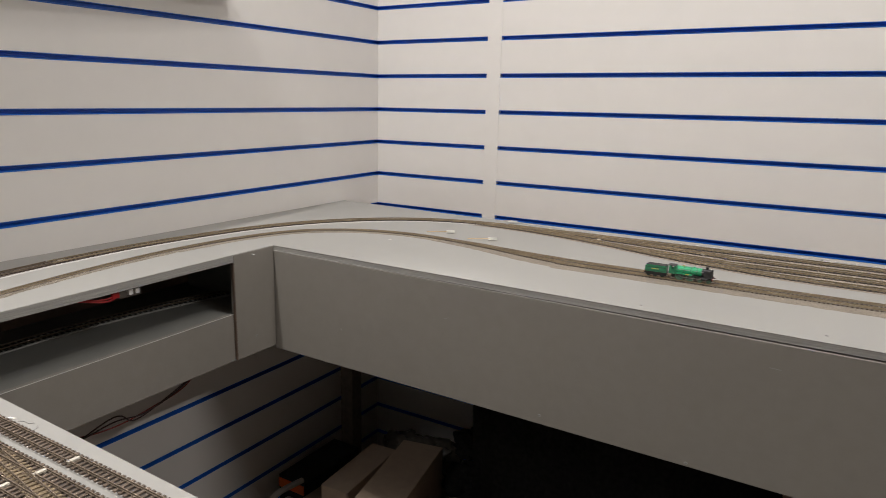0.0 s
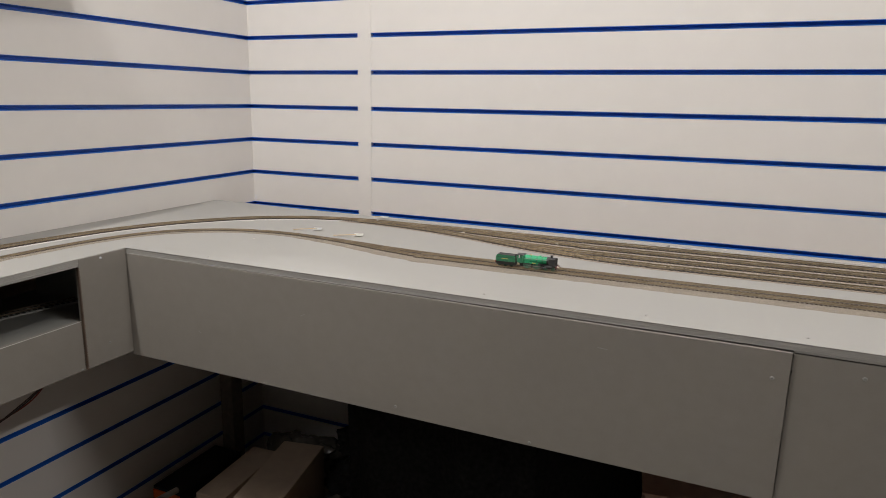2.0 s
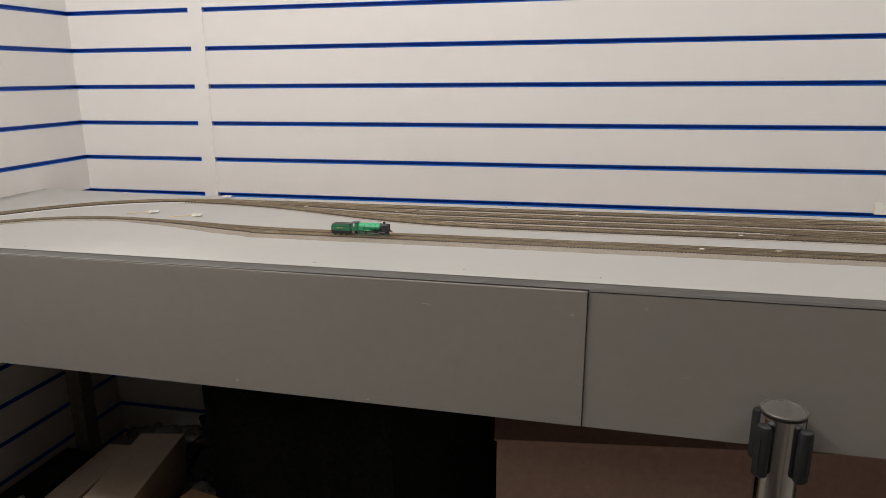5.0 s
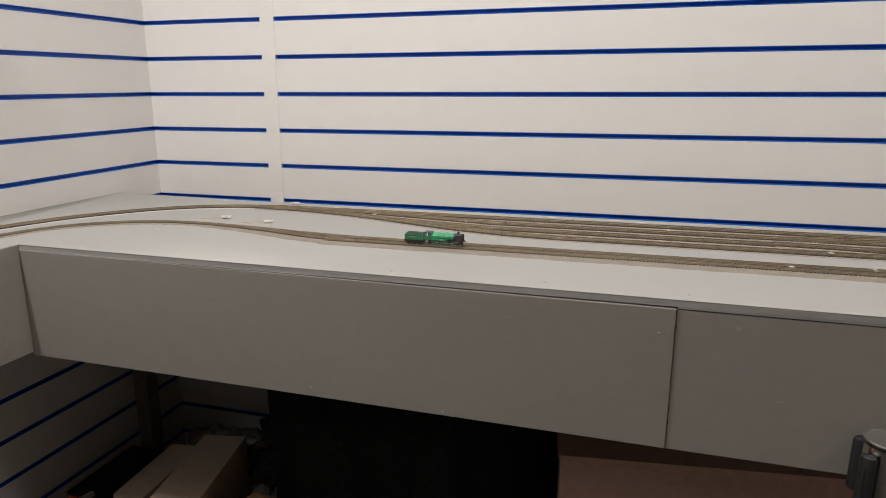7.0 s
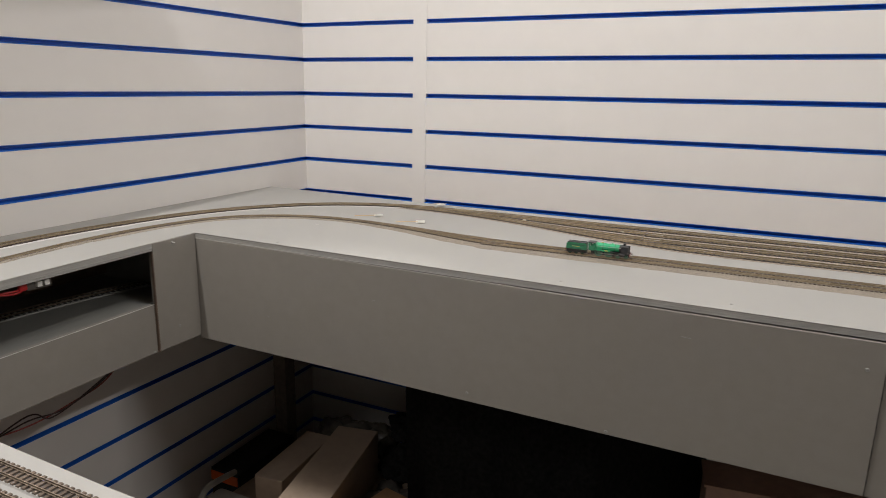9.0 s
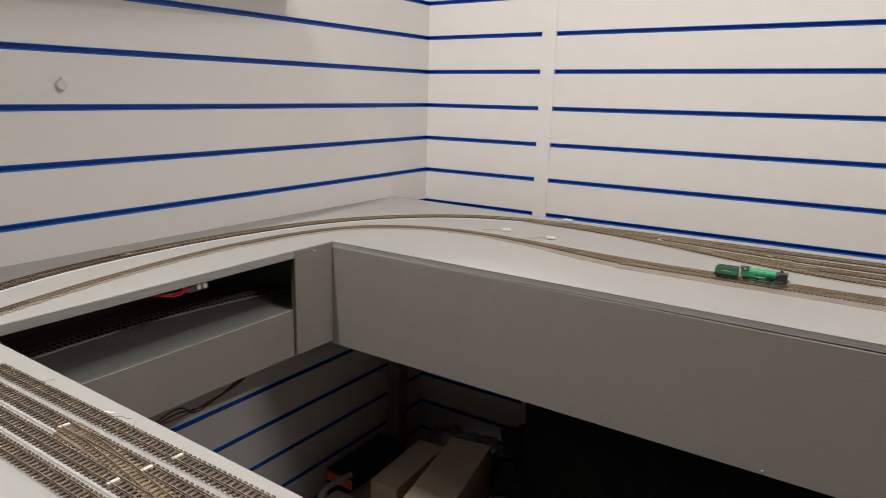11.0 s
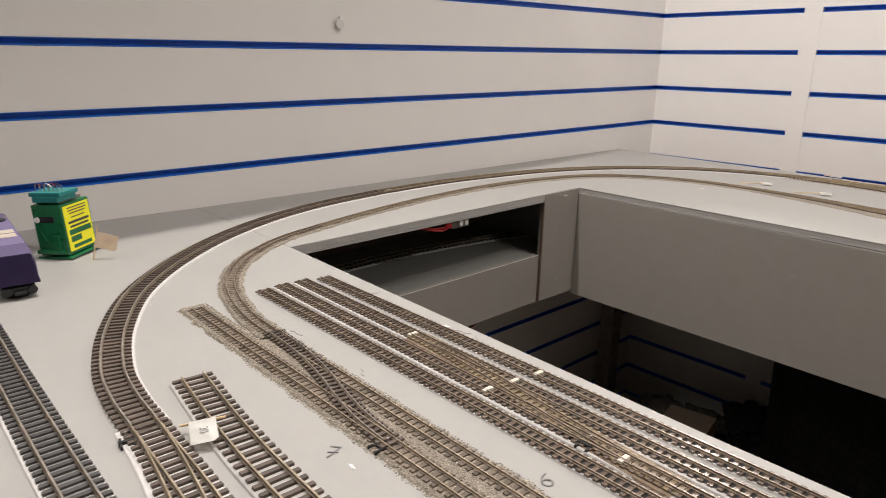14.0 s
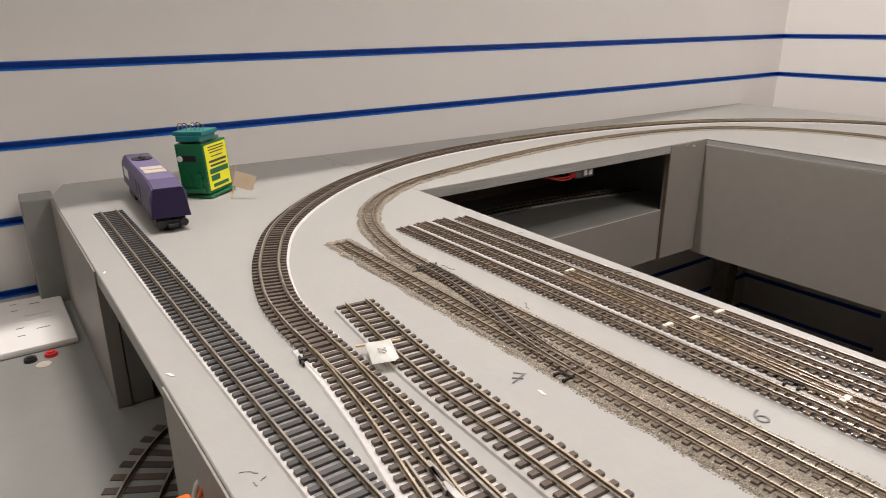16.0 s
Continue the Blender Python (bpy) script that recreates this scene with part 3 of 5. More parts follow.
def ballast_bed(ctrl, left, right, height, seed, label, stones=9000, grit=1.0):
    """Uneven glued ballast along a line, from right of it to left of it, with loose stones. left and right may be functions of x."""
    x, y = ctrl[0]
    line = smooth_path(ctrl, 0.0025)
    rng = random.Random(seed)
    fl = left if callable(left) else (lambda q: left)
    fr = right if callable(right) else (lambda q: right)
    bm = bmesh.new()
    n = 18
    rows = []
    spots = []
    for i, p in enumerate(line):
        a, b = line[max(0, i - 3)], line[min(len(line) - 1, i + 3)]
        t = Vector((b[0] - a[0], b[1] - a[1], 0)).normalized()
        s = Vector((-t.y, t.x, 0))
        w0 = -fr(p[0]) + 0.0024 * noise.noise((p[0] * 60, p[1] * 60, seed)) + 0.0011 * noise.noise((p[0] * 260, p[1] * 260, seed))
        w1 = fl(p[0]) + 0.0024 * noise.noise((p[0] * 60, p[1] * 60, seed + 9)) + 0.0011 * noise.noise((p[0] * 260, p[1] * 260, seed + 9))
        row = []
        for j in range(n + 1):
            f = j / n
            q = Vector((p[0] - x, p[1] - y, 0)) + s * (w0 + (w1 - w0) * f)
            edge = min(1.0, min(f, 1 - f) * 7)
            h = height * edge ** 0.7 * (0.85 + 0.3 * noise.noise((q.x * 350, q.y * 350, seed)))
            up = rise(q.y + y)
            row.append(bm.verts.new((q.x, q.y, max(0.0, h) + up + (0.0002 if 0 < j < n else -0.0005))))
            spots.append((q.x, q.y, h + up, edge))
        rows.append(row)
    for r0, r1 in zip(rows, rows[1:]):
        for j in range(n):
            bm.faces.new((r0[j], r0[j + 1], r1[j + 1], r1[j]))
    bed = thing("ballast_bed", pose(x, y, BOARD), label, "ballast", kind="stuff")
    part("ballast", bm, BALLAST, bed, smooth=True)
    vs, fs = [], []
    for _ in range(stones):
        px, py, h, edge = rng.choice(spots)
        r = rng.uniform(0.0003, 0.0008) * grit
        c = Vector((px + rng.uniform(-0.001, 0.001), py + rng.uniform(-0.001, 0.001), h + r * 0.2))
        k = len(vs)
        rot = Euler((rng.uniform(0, 6), rng.uniform(0, 6), rng.uniform(0, 6))).to_matrix()
        for d in ((1, 0, 0), (-1, 0, 0), (0, 1, 0), (0, -1, 0), (0, 0, 0.8), (0, 0, -0.8)):
            vs.append(c + rot @ Vector(d) * r)
        fs += [(k + a, k + b, k + e) for a, b, e in ((0, 2, 4), (2, 1, 4), (1, 3, 4), (3, 0, 4), (2, 0, 5), (1, 2, 5), (3, 1, 5), (0, 3, 5))]
    me = bpy.data.meshes.new("stones")
    me.from_pydata(vs, [], fs)
    me.materials.append(STONES)
    ob = new("stones", me)
    ob.parent = bed
    ob["kind"] = "stuff"
    return bed


def random_island(mat, spread):
    n, l = mat.node_tree.nodes, mat.node_tree.links
    b = n["Principled BSDF"]
    src = b.inputs["Base Color"].links[0].from_socket
    geo = n.new("ShaderNodeNewGeometry")
    mr = n.new("ShaderNodeMapRange")
    mr.inputs["To Min"].default_value, mr.inputs["To Max"].default_value = 1 - spread, 1 + spread
    l.new(geo.outputs["Random Per Island"], mr.inputs["Value"])
    mo = n.new("ShaderNodeMix")
    mo.data_type, mo.blend_type = "RGBA", "MULTIPLY"
    mo.inputs["Factor"].default_value = 1.0
    l.new(src, mo.inputs["A"])
    l.new(mr.outputs["Result"], mo.inputs["B"])
    l.new(mo.outputs["Result"], b.inputs["Base Color"])


# Golden side colour that adds to the painted glint of the back rails.
RAIL_GOLD = material("glint_rail_side", (0.43, 0.35, 0.24), 0.36, metal=0.7, spread=0.08, scale=30, stain=0.2, stain_scale=5, stain_colour=(0.3, 0.22, 0.13))
STONES = material("ballast_stones", (0.37, 0.325, 0.26), 0.9, spread=0.2, scale=300)
random_island(STONES, 0.75)

FRONT_END = 0.6
# N gauge sidings on the front board.
YARD = {"a": 0.323, "b": 0.298, "c": 0.2735, "d": 0.2495}
for key, y in YARD.items():
    x0 = {"a": -0.893, "b": -0.9, "c": -0.901, "d": -0.898}[key]
    track([(x0, y), (-0.6, y + 0.001), (-0.3, y), (FRONT_END, y - 0.002)], N_GAUGE, BOARD, "narrow model railway siding with brown sleepers on white foam", group="front sidings", tie_mat=SLEEPER_N, rail_mat=RAIL_BROWN, underlay=({"a": -0.0088, "b": -0.0112, "c": -0.0114, "d": -0.0088}[key], 0.0088, 0.0013), web=WEB, bed=FOAM_YARD)
# Crossover between the two middle sidings.
track([(-0.70, YARD["b"]), (-0.66, YARD["b"] - 0.0012), (-0.61, YARD["b"] - 0.006), (-0.555, 0.5 * (YARD["b"] + YARD["c"]) - 0.001), (-0.5, YARD["c"] + 0.005), (-0.45, YARD["c"] + 0.001), (-0.42, YARD["c"])], N_GAUGE, BOARD, "yellowed crossover between two sidings", rail_mat=RAIL_BROWN, tie_mat=SLEEPER_YELLOW, underlay=(-0.0118, 0.0118, 0.0016), web=FOAM_BROWN, bed=FOAM_BROWN, name="track_crossover")
track([(-0.40, YARD["d"]), (-0.36, YARD["d"] + 0.001), (-0.31, YARD["d"] + 0.006), (-0.25, 0.5 * (YARD["c"] + YARD["d"])), (-0.2, YARD["c"] - 0.005), (-0.15, YARD["c"])], N_GAUGE, BOARD, "yellowed crossover between two sidings", rail_mat=RAIL_BROWN, tie_mat=SLEEPER_YELLOW, underlay=(-0.0112, 0.0112, 0.0016), web=FOAM_BROWN, bed=FOAM_BROWN, name="track_crossover")

# Ballasted pair on the front board and the N gauge main line.
B1, B2 = 0.1715, 0.1985
track([(-0.889, B1), (-0.6, B1), (FRONT_END, B1)], N_GAUGE, BOARD + 0.0016, "ballasted narrow track ending in a blunt stub", tie_mat=SLEEPER_DUSTY, rail_mat=RAIL, group="ballasted tracks")
MAIN = [(FRONT_END, B2), (-0.4, B2), (-0.62, B2), (-0.72, B2 + 0.0005), (-0.784, 0.2), (-0.84, 0.2035), (-0.9, 0.2165), (-0.96, 0.2415), (-1.02, 0.289), (-1.0719, 0.364), (-1.1, 0.4486), (-1.1294, 0.5727), (-1.1511, 0.711), (-1.1601, 0.8641), (-1.1437, 1.0154), (-1.0963, 1.1418), (-1.0024, 1.2235), (-0.8948, 1.2596), (-0.7776, 1.2617), (-0.6606, 1.2426), (-0.5437, 1.2142), (-0.446, 1.2019), (-0.2893, 1.2), (1.795, 1.2)]
track(MAIN[:11], N_GAUGE, BOARD + 0.0016, "ballasted narrow main line curving round the corner", tie_mat=SLEEPER_DUSTY, rail_mat=RAIL, group="narrow main line")
track(MAIN[10:], N_GAUGE, BOARD + 0.0016, "ballasted narrow main line along the back board", side=RAIL_GOLD, tie_mat=SLEEPER_PALE, rail_mat=RAIL_BRIGHT, group="narrow main line", singly=False)
track([(-0.7776, 1.2617), (-0.68, 1.2532), (-0.5629, 1.2364), (-0.4456, 1.227), (-0.289, 1.2256), (1.793, 1.2258)], N_GAUGE, BOARD + 0.0016, "second ballasted narrow track on the back board", side=RAIL_GOLD, tie_mat=SLEEPER_PALE, rail_mat=RAIL_BRIGHT, singly=False, group="narrow main line")
# Dark crossover lying in the ballast.
track([(-0.785, 0.2005), (-0.75, 0.1992), (-0.715, 0.1958), (-0.68, 0.1895), (-0.645, 0.181), (-0.61, 0.1745), (-0.572, 0.172)], N_GAUGE, BOARD + 0.0030, "dark brown crossover in the ballast", tie_mat=SLEEPER, rail_mat=RAIL_DULL, name="track_crossover")
ballast_bed([(-0.9, 0.185), (-0.4, 0.185), (FRONT_END, 0.185)], lambda x: 0.027 if x > -0.78 else 0.002, 0.028, 0.0021, 3, "grey and tan glued ballast with ragged edges", 64000, 0.85)
ballast_bed(MAIN[4:14], 0.0135, 0.0135, 0.0026, 7, "tan glued ballast round the curve", 40000, 0.65)
ballast_bed(MAIN[13:19], 0.013, 0.019, 0.0016, 11, "tan glued ballast along the main line", 8000, 0.5)
ballast_bed([(-0.7972, 1.2598), (-0.6801, 1.2462), (-0.5631, 1.2234), (-0.4459, 1.208), (-0.2892, 1.2056), (1.794, 1.2059)], lambda x: min(0.033, 0.014 + 0.05 * max(0.0, x + 0.8)), lambda x: min(0.042, 0.018 + 0.09 * max(0.0, x + 0.8)), 0.0014, 13, "pale tan glued ballast below the back tracks", 12000, 0.6)

# OO gauge tracks.
OUTER = [(-0.70, 0.0585), (-0.75, 0.0605), (-0.806, 0.069), (-0.888, 0.0965), (-0.98, 0.1465), (-1.067, 0.2245), (-1.14, 0.317), (-1.1938, 0.4191), (-1.229, 0.5366), (-1.2474, 0.6724), (-1.249, 0.826), (-1.2311, 0.9777), (-1.1982, 1.1185), (-1.137, 1.2485), (-1.0462, 1.3589), (-0.9477, 1.4293), (-0.8406, 1.4685), (-0.7332, 1.4843)]
track(OUTER[:10], OO_GAUGE, BOARD, "wide model railway track curving round the corner", rail_mat=RAIL_DULL, web=WEB_PALE, underlay=(-0.0168, 0.014, 0.0016), group="outer line")
track(OUTER[9:], OO_GAUGE, BOARD, "wide model railway track along the wall", side=RAIL_GOLD, rail_mat=RAIL_BRIGHT, web=WEB, underlay=(-0.0166, 0.013, 0.0016), group="outer line")
track([(-0.6925, 0.0582), (-0.6, 0.0555), (-0.5, 0.0495), (-0.3, 0.047), (FRONT_END, 0.047)], OO_GAUGE, BOARD, "wide track with a turnout", underlay=(-0.0166, 0.0148, 0.0016), longer=lambda x: max(0.0, min(0.02, (x + 0.67) * 0.085)) if x < -0.46 else 0.0, group="outer line")
turnout = track([(-0.705, 0.0585), (-0.66, 0.056), (-0.6, 0.049), (-0.53, 0.0375), (-0.46, 0.026), (-0.4, 0.018)], OO_GAUGE, BOARD + 0.0002, "diverging rails of a turnout on white foam", ties=False, name="track_turnout", underlay=(-0.0178, 0.0, 0.0011))


def guide_rail(x0, y0, x1, y1, name, mat, width=0.0013, label=""):
    """A short loose length of rail between two places, on the turnout."""
    bm = bmesh.new()
    a, b = Vector((x0 + 0.705, y0 - 0.0585, 0.0034)), Vector((x1 + 0.705, y1 - 0.0585, 0.0034))
    d = (b - a).normalized()
    n = Vector((-d.y, d.x, 0)) * width / 2
    ends = [a - n, a + n, b + n, b - n]
    lo = [bm.verts.new(p) for p in ends]
    hi = [bm.verts.new(p + Vector((0, 0, 0.0026))) for p in ends]
    bm.faces.new(lo[::-1])
    bm.faces.new(hi)
    for k in range(4):
        bm.faces.new((lo[k], lo[(k + 1) % 4], hi[(k + 1) % 4], hi[k]))
    part(name, bm, mat, turnout, label)


guide_rail(-0.535, 0.0424, -0.485, 0.0402, "frog", STEEL, 0.0036, "dull metal crossing frog")
guide_rail(-0.552, 0.0455, -0.53, 0.0440, "wing_rail", RAIL_DULL)
guide_rail(-0.552, 0.0445, -0.53, 0.0400, "wing_rail", RAIL_DULL)
guide_rail(-0.56, 0.0575, -0.49, 0.0545, "check_rail", RAIL_DULL)
guide_rail(-0.56, 0.0368, -0.49, 0.0265, "check_rail", RAIL_DULL)
guide_rail(-0.548, 0.0438, -0.536, 0.0424, "insulation_gap", WEB, 0.0024, "black plastic insulating piece")
track([(-1.147, 0.004), (-0.8, 0.0035), (-0.54, 0.006), (-0.2, 0.008), (FRONT_END, 0.008)], OO_GAUGE, BOARD, "wide dark track with a pale edge strip", tie_mat=SLEEPER_GREY, rail_mat=RAIL_DULL, web=WEB_GREY, underlay=(-0.0169, 0.0150, 0.0016))
track([(-0.747, 0.1105), (-0.65, 0.1005), (-0.55, 0.0965), (-0.3, 0.094), (FRONT_END, 0.094)], dict(OO_GAUGE, pitch=0.0088, tie_w=0.0043), BOARD, "wide track ending in a blunt stub", underlay=(-0.0172, 0.0148, 0.0016), bed=FOAM_YARD)
# Fan of tracks on the back board.
for n_line, line in enumerate((
    [(-0.821, 1.4736), (-0.7092, 1.4699), (-0.5976, 1.4539), (-0.491, 1.4278), (-0.3843, 1.3934), (-0.2804, 1.3617), (-0.1562, 1.3371), (-0.0453, 1.3293), (0.0993, 1.3284), (1.787, 1.3261)],
    [(-0.5394, 1.4413), (-0.423, 1.4134), (-0.3063, 1.3936), (-0.1894, 1.3839), (-0.0451, 1.3803), (1.7835, 1.3775)],
    [(-0.6748, 1.4841), (-0.5581, 1.4795), (-0.4319, 1.4644), (-0.3056, 1.4457), (-0.1889, 1.4352), (-0.0449, 1.4315), (1.78, 1.4288)],
    [(-0.7332, 1.4843), (-0.5775, 1.4867), (-0.3829, 1.4864), (0.0033, 1.4853), (1.7767, 1.4807)],
    [(0.2913, 1.4297), (0.3873, 1.4352), (0.4831, 1.4507), (0.5787, 1.4698), (0.6743, 1.4807), (0.7701, 1.483)],
    [(0.3302, 1.3794), (0.4458, 1.3748), (0.5616, 1.3564), (0.6776, 1.338), (0.7742, 1.3288)],
)):
    track(line, OO_GAUGE, BOARD, "wide siding on the back board", side=RAIL_GOLD, web=WEB, underlay=(-0.021, 0.02, 0.0006 + 0.00025 * n_line), bed=CORK, rail_mat=RAIL_BRIGHT, singly=False, group="back sidings", tie_mat=SLEEPER_PALE)
# Hidden and lower tracks.
track([(-1.196, 0.36), (-1.216, 0.48), (-1.224, 0.6), (-1.222, 0.7), (-1.214, 0.78), (-1.204, 0.85), (-1.19, 0.92), (-1.172, 0.99), (-1.15, 1.05)], dict(OO_GAUGE, pitch=0.0105, tie_w=0.0048), 0.8777, "dark track on the shelf below the baseboard", tie_mat=SLEEPER_BLACK, rail_mat=RAIL_DULL, underlay=(-0.0185, 0.0185, 0.0022), bed=GREY)
track([(-0.93, 0.16), (-0.918, 0.08), (-0.9, 0.03), (-0.868, -0.012), (-0.815, -0.05), (-0.75, -0.078), (-0.65, -0.105), (-0.5, -0.12)], O_GAUGE, LOW, "large dark track leading out of the tunnel mouth", tie_mat=SLEEPER, rail_mat=RAIL_DULL)

# ---------------------------------------------------------------- small track fittings


def clip(x, y, z=BOARD, w=0.006, d=0.015, turn=0.0):
    bm = bmesh.new()
    box(bm, -w / 2, w / 2, -d / 2, d / 2, 0, 0.0036, 0.0005)
    for e in (-1, 1):
        box(bm, -w * 0.62, w * 0.62, e * d * 0.3 - 0.0008, e * d * 0.3 + 0.0008, 0, 0.0028, 0.0003)
    ob = tagged(new("rail_joiner", mesh_of("rail_joiner", bm, JOINER)), "white plastic piece bridging the rails", "rail joiner", "white joiners")
    ob.matrix_basis = pose(x, y, z, 0, 0, turn)


for cx, cy in ((-0.575, 0.323), (-0.579, 0.298), (-0.583, 0.2725), (-0.701, 0.296), (-0.463, 0.272), (0.327, 1.2133), (0.4498, 1.2244), (0.4127, 1.3279), (-1.2486, 0.6917), (-0.4925, 1.4506), (-0.2717, 1.4358)):
    clip(cx, cy, BOARD + 0.001 + rise(cy), 0.0036 if cy < 1 else 0.0065, 0.0098 if cy < 1 else 0.0088)


def tie_bar(x, y, turn=0.0):
    ob = thing("point_motor", pose(x, y, BOARD + 0.0005 + rise(y), 0, 0, turn), "small black turnout tie bar with a pin", "tie bar", "tie bars")
    bm = bmesh.new()
    box(bm, -0.0055, 0.0055, -0.0012, 0.0012, 0, 0.0032, 0.0004)
    part("bar", bm, WEB, ob)
    for d in (-0.004, 0.004):
        bm = bmesh.new()
        box(bm, d - 0.0008, d + 0.0008, -0.006, 0.006, 0, 0.0024, 0.0003)
        part("slide", bm, WEB, ob)
    bm = bmesh.new()
    rod(bm, (0, 0.007, 0.001), (0, 0.007, 0.0055), 0.0008, n=8)
    part("pin", bm, STEEL, ob)


tie_bar(-0.49, 0.2685, 4)
tie_bar(-0.782, 0.203, -4)
tie_bar(-0.577, 0.164, -4)
tie_bar(-0.688, 0.0435, 80)
tie_bar(-0.812, 1.2625, 0)


def screw(name, m, label):
    """A screw head with its slot, its face towards local z."""
    ob = thing(name, m, label, "screw", "screws")
    bm = bmesh.new()
    rod(bm, (0, 0, -0.0005), (0, 0, 0.0006), 0.0028, 0.0022, 14)
    part("head", bm, GREY, ob)
    bm = bmesh.new()
    box(bm, -0.0014, 0.0014, -0.0002, 0.0002, 0.0005, 0.0008)
    part("slot", bm, INK_SOFT, ob)


for sx, sz in ((-0.435, 0.796), (0.223, 0.972), (0.12, 0.955), (-0.2, 0.785)):
    screw("screw", pose(sx, fascia_y(sx) - 0.0003, sz, 90), "painted-over screw head in the fascia")
for sy, sz in ((0.9565, 0.8271), (0.953, 0.9985), (0.897, 0.79)):
    screw("screw", pose(-1.0399 if sy > 0.92 else -1.0462, sy, sz, 90, 0, 90), "painted-over screw head in the panel")
for sx, sy in ((-1.2351, 0.3847), (-1.2485, 0.3995), (-1.245, 0.36), (-0.70, 0.334), (-1.0117, 0.9305), (-0.82, 0.337), (-0.8425, 1.0249), (-0.2915, 1.0261), (-0.0468, 1.031), (0.158, 1.0263)):
    screw("screw", pose(sx, sy, BOARD + rise(sy), 0, 0, 40 * sx), "painted-over screw head in the baseboard")

# Pencilled marks on the board.
for text, x, y, size, turn in (("7", -0.593, 0.139, 0.021, 40), ("6", -0.484, 0.221, 0.02, 55)):
    mark = thing("pencil_mark", pose(x, y, BOARD + 0.0004, 0, 0, turn), "pencilled number on the grey board", "mark", "pencil marks")
    lettering("figure", text, size, Matrix.Identity(4), INK_SOFT, mark)
    if text == "7":
        bm = bmesh.new()
        tube(bm, [(-0.0035, 0.0002, 0), (0.0035, 0.001, 0)], 0.0005, 5)
        part("cross_stroke", bm, INK_SOFT, mark)
for x, y, turn, s in ((-0.777, 0.219, 10, 0.012), (-0.673, 0.219, -30, 0.009), (-0.68, 0.339, 20, 0.012), (-0.601, -0.025, 40, 0.004), (-0.594, -0.022, -60, 0.003), (-0.592, -0.027, 10, 0.0025), (-0.604, -0.029, 80, 0.002), (-0.95, -0.5, 20, 0.02), (-0.66, 0.337, -40, 0.01), (-0.8174, 0.341, 65, 0.006), (-1.262, 0.348, 30, 0.004), (-1.2637, 0.381, -50, 0.004)):
    bm = bmesh.new()
    tube(bm, [(-s * 0.7, 0, 0), (-s * 0.3, s * 0.12, 0), (s * 0.3, -s * 0.05, 0), (s * 0.7, s * 0.1, 0)], 0.0002, 5)
    ob = tagged(new("pencil_mark", mesh_of("pencil_mark", bm, INK_SOFT)), "short pencil stroke on the grey board", "mark", "pencil marks")
    ob.matrix_basis = pose(x, y, (BOARD + max(0.0, rise(y)) if y > -0.2 else LOW) + 0.0003, 0, 0, turn)
for x, y, l, turn in ((-0.722, -0.033, 0.007, 20), (-0.942, -0.034, 0.006, -30), (-0.573, 0.14, 0.007, -10), (-0.70, 0.337, 0.011, 15), (-0.8772, 1.1976, 0.007, 0)):
    bm = bmesh.new()
    box(bm, -l * 0.4, l * 0.4, -0.0009, 0.0009, 0, 0.0003)
    for v in bm.verts:
        v.co.x += v.co.y * 1.2
    ob = tagged(new("paint_chip", mesh_of("paint_chip", bm, PAPER)), "bare white chip in the grey paint", "paint chip", "paint chips")
    ob.matrix_basis = pose(x, y, BOARD + rise(y) + 0.0002, 0, 0, turn)

for x, z, l, turn in ((0.284, 0.872, 0.011, -14), (-0.62, 0.93, 0.009, -20), (-0.86, 0.86, 0.006, 30), (-0.1, 0.958, 0.014, 3)):
    bm = bmesh.new()
    box(bm, -l / 2, l / 2, -0.0004, 0.0002, -0.0005, 0.0005)
    ob = tagged(new("scratch", mesh_of("scratch", bm, GREY)), "fine pale scratch in the fascia paint", "scratch", "scratches")
    ob.matrix_basis = pose(x, fascia_y(x), z, 0, turn, 0)

# ---------------------------------------------------------------- tags


def tag(m, label, w, h, stick, mat, text="", tturn=0):
    """A paper tag in local xz with a toothpick along its left edge, or along local x when lying."""
    ob = thing("paper_tag", m, label, "tag", "paper tags")
    bm = bmesh.new()
    out = [(0, 0), (w * 0.82, 0.0), (w, h * 0.1), (w, h), (0, h)]
    lo = [bm.verts.new((x, 0.0, z)) for x, z in out]
    f = bm.faces.new(lo)
    bmesh.ops.solidify(bm, geom=[f], thickness=0.0005)
    part("paper", bm, mat, ob)
    bm = bmesh.new()
    rod(bm, stick[0], stick[1], 0.0009, n=8)
    part("toothpick", bm, STICK, ob)
    if text:
        lettering("figure", text, h * 0.27, pose(w * 0.5, -0.0007, h * 0.5, 90, tturn, 0), INK_SOFT, ob)
    return ob


lying = Matrix.Identity(4)
ax, az = Vector((0.005, 0.0145, 0.0004)).normalized(), Vector((-0.0255, 0.0135, 0.001)).normalized()
az = (az - ax * az.dot(ax)).normalized()
for col, v in enumerate((ax, az.cross(ax), az, Vector((-0.651, 0.0705, BOARD + 0.0062)))):
    for row in range(3):
        lying[row][col] = v[row]
tag(lying, "white paper tag reading 20 lying on the track", 0.0175, 0.0285, ((-0.006, 0.001, 0.0275), (0.024, 0.001, 0.0275)), PAPER, "20", 90)
flag = tag(pose(-1.137, 0.146, BOARD + 0.0165, -11, 14, 50), "tan paper flag on an upright toothpick", 0.027, 0.0195, ((0.003, 0.001, -0.0165), (-0.001, 0.001, 0.027)), PAPER_TAN)
bm = bmesh.new()
box(bm, 0.0125, 0.0145, 0.0005, 0.0034, 0.008, 0.012)
box(bm, 0.0155, 0.0175, 0.0005, 0.0034, 0.008, 0.012)
part("figure", bm, INK, flag)
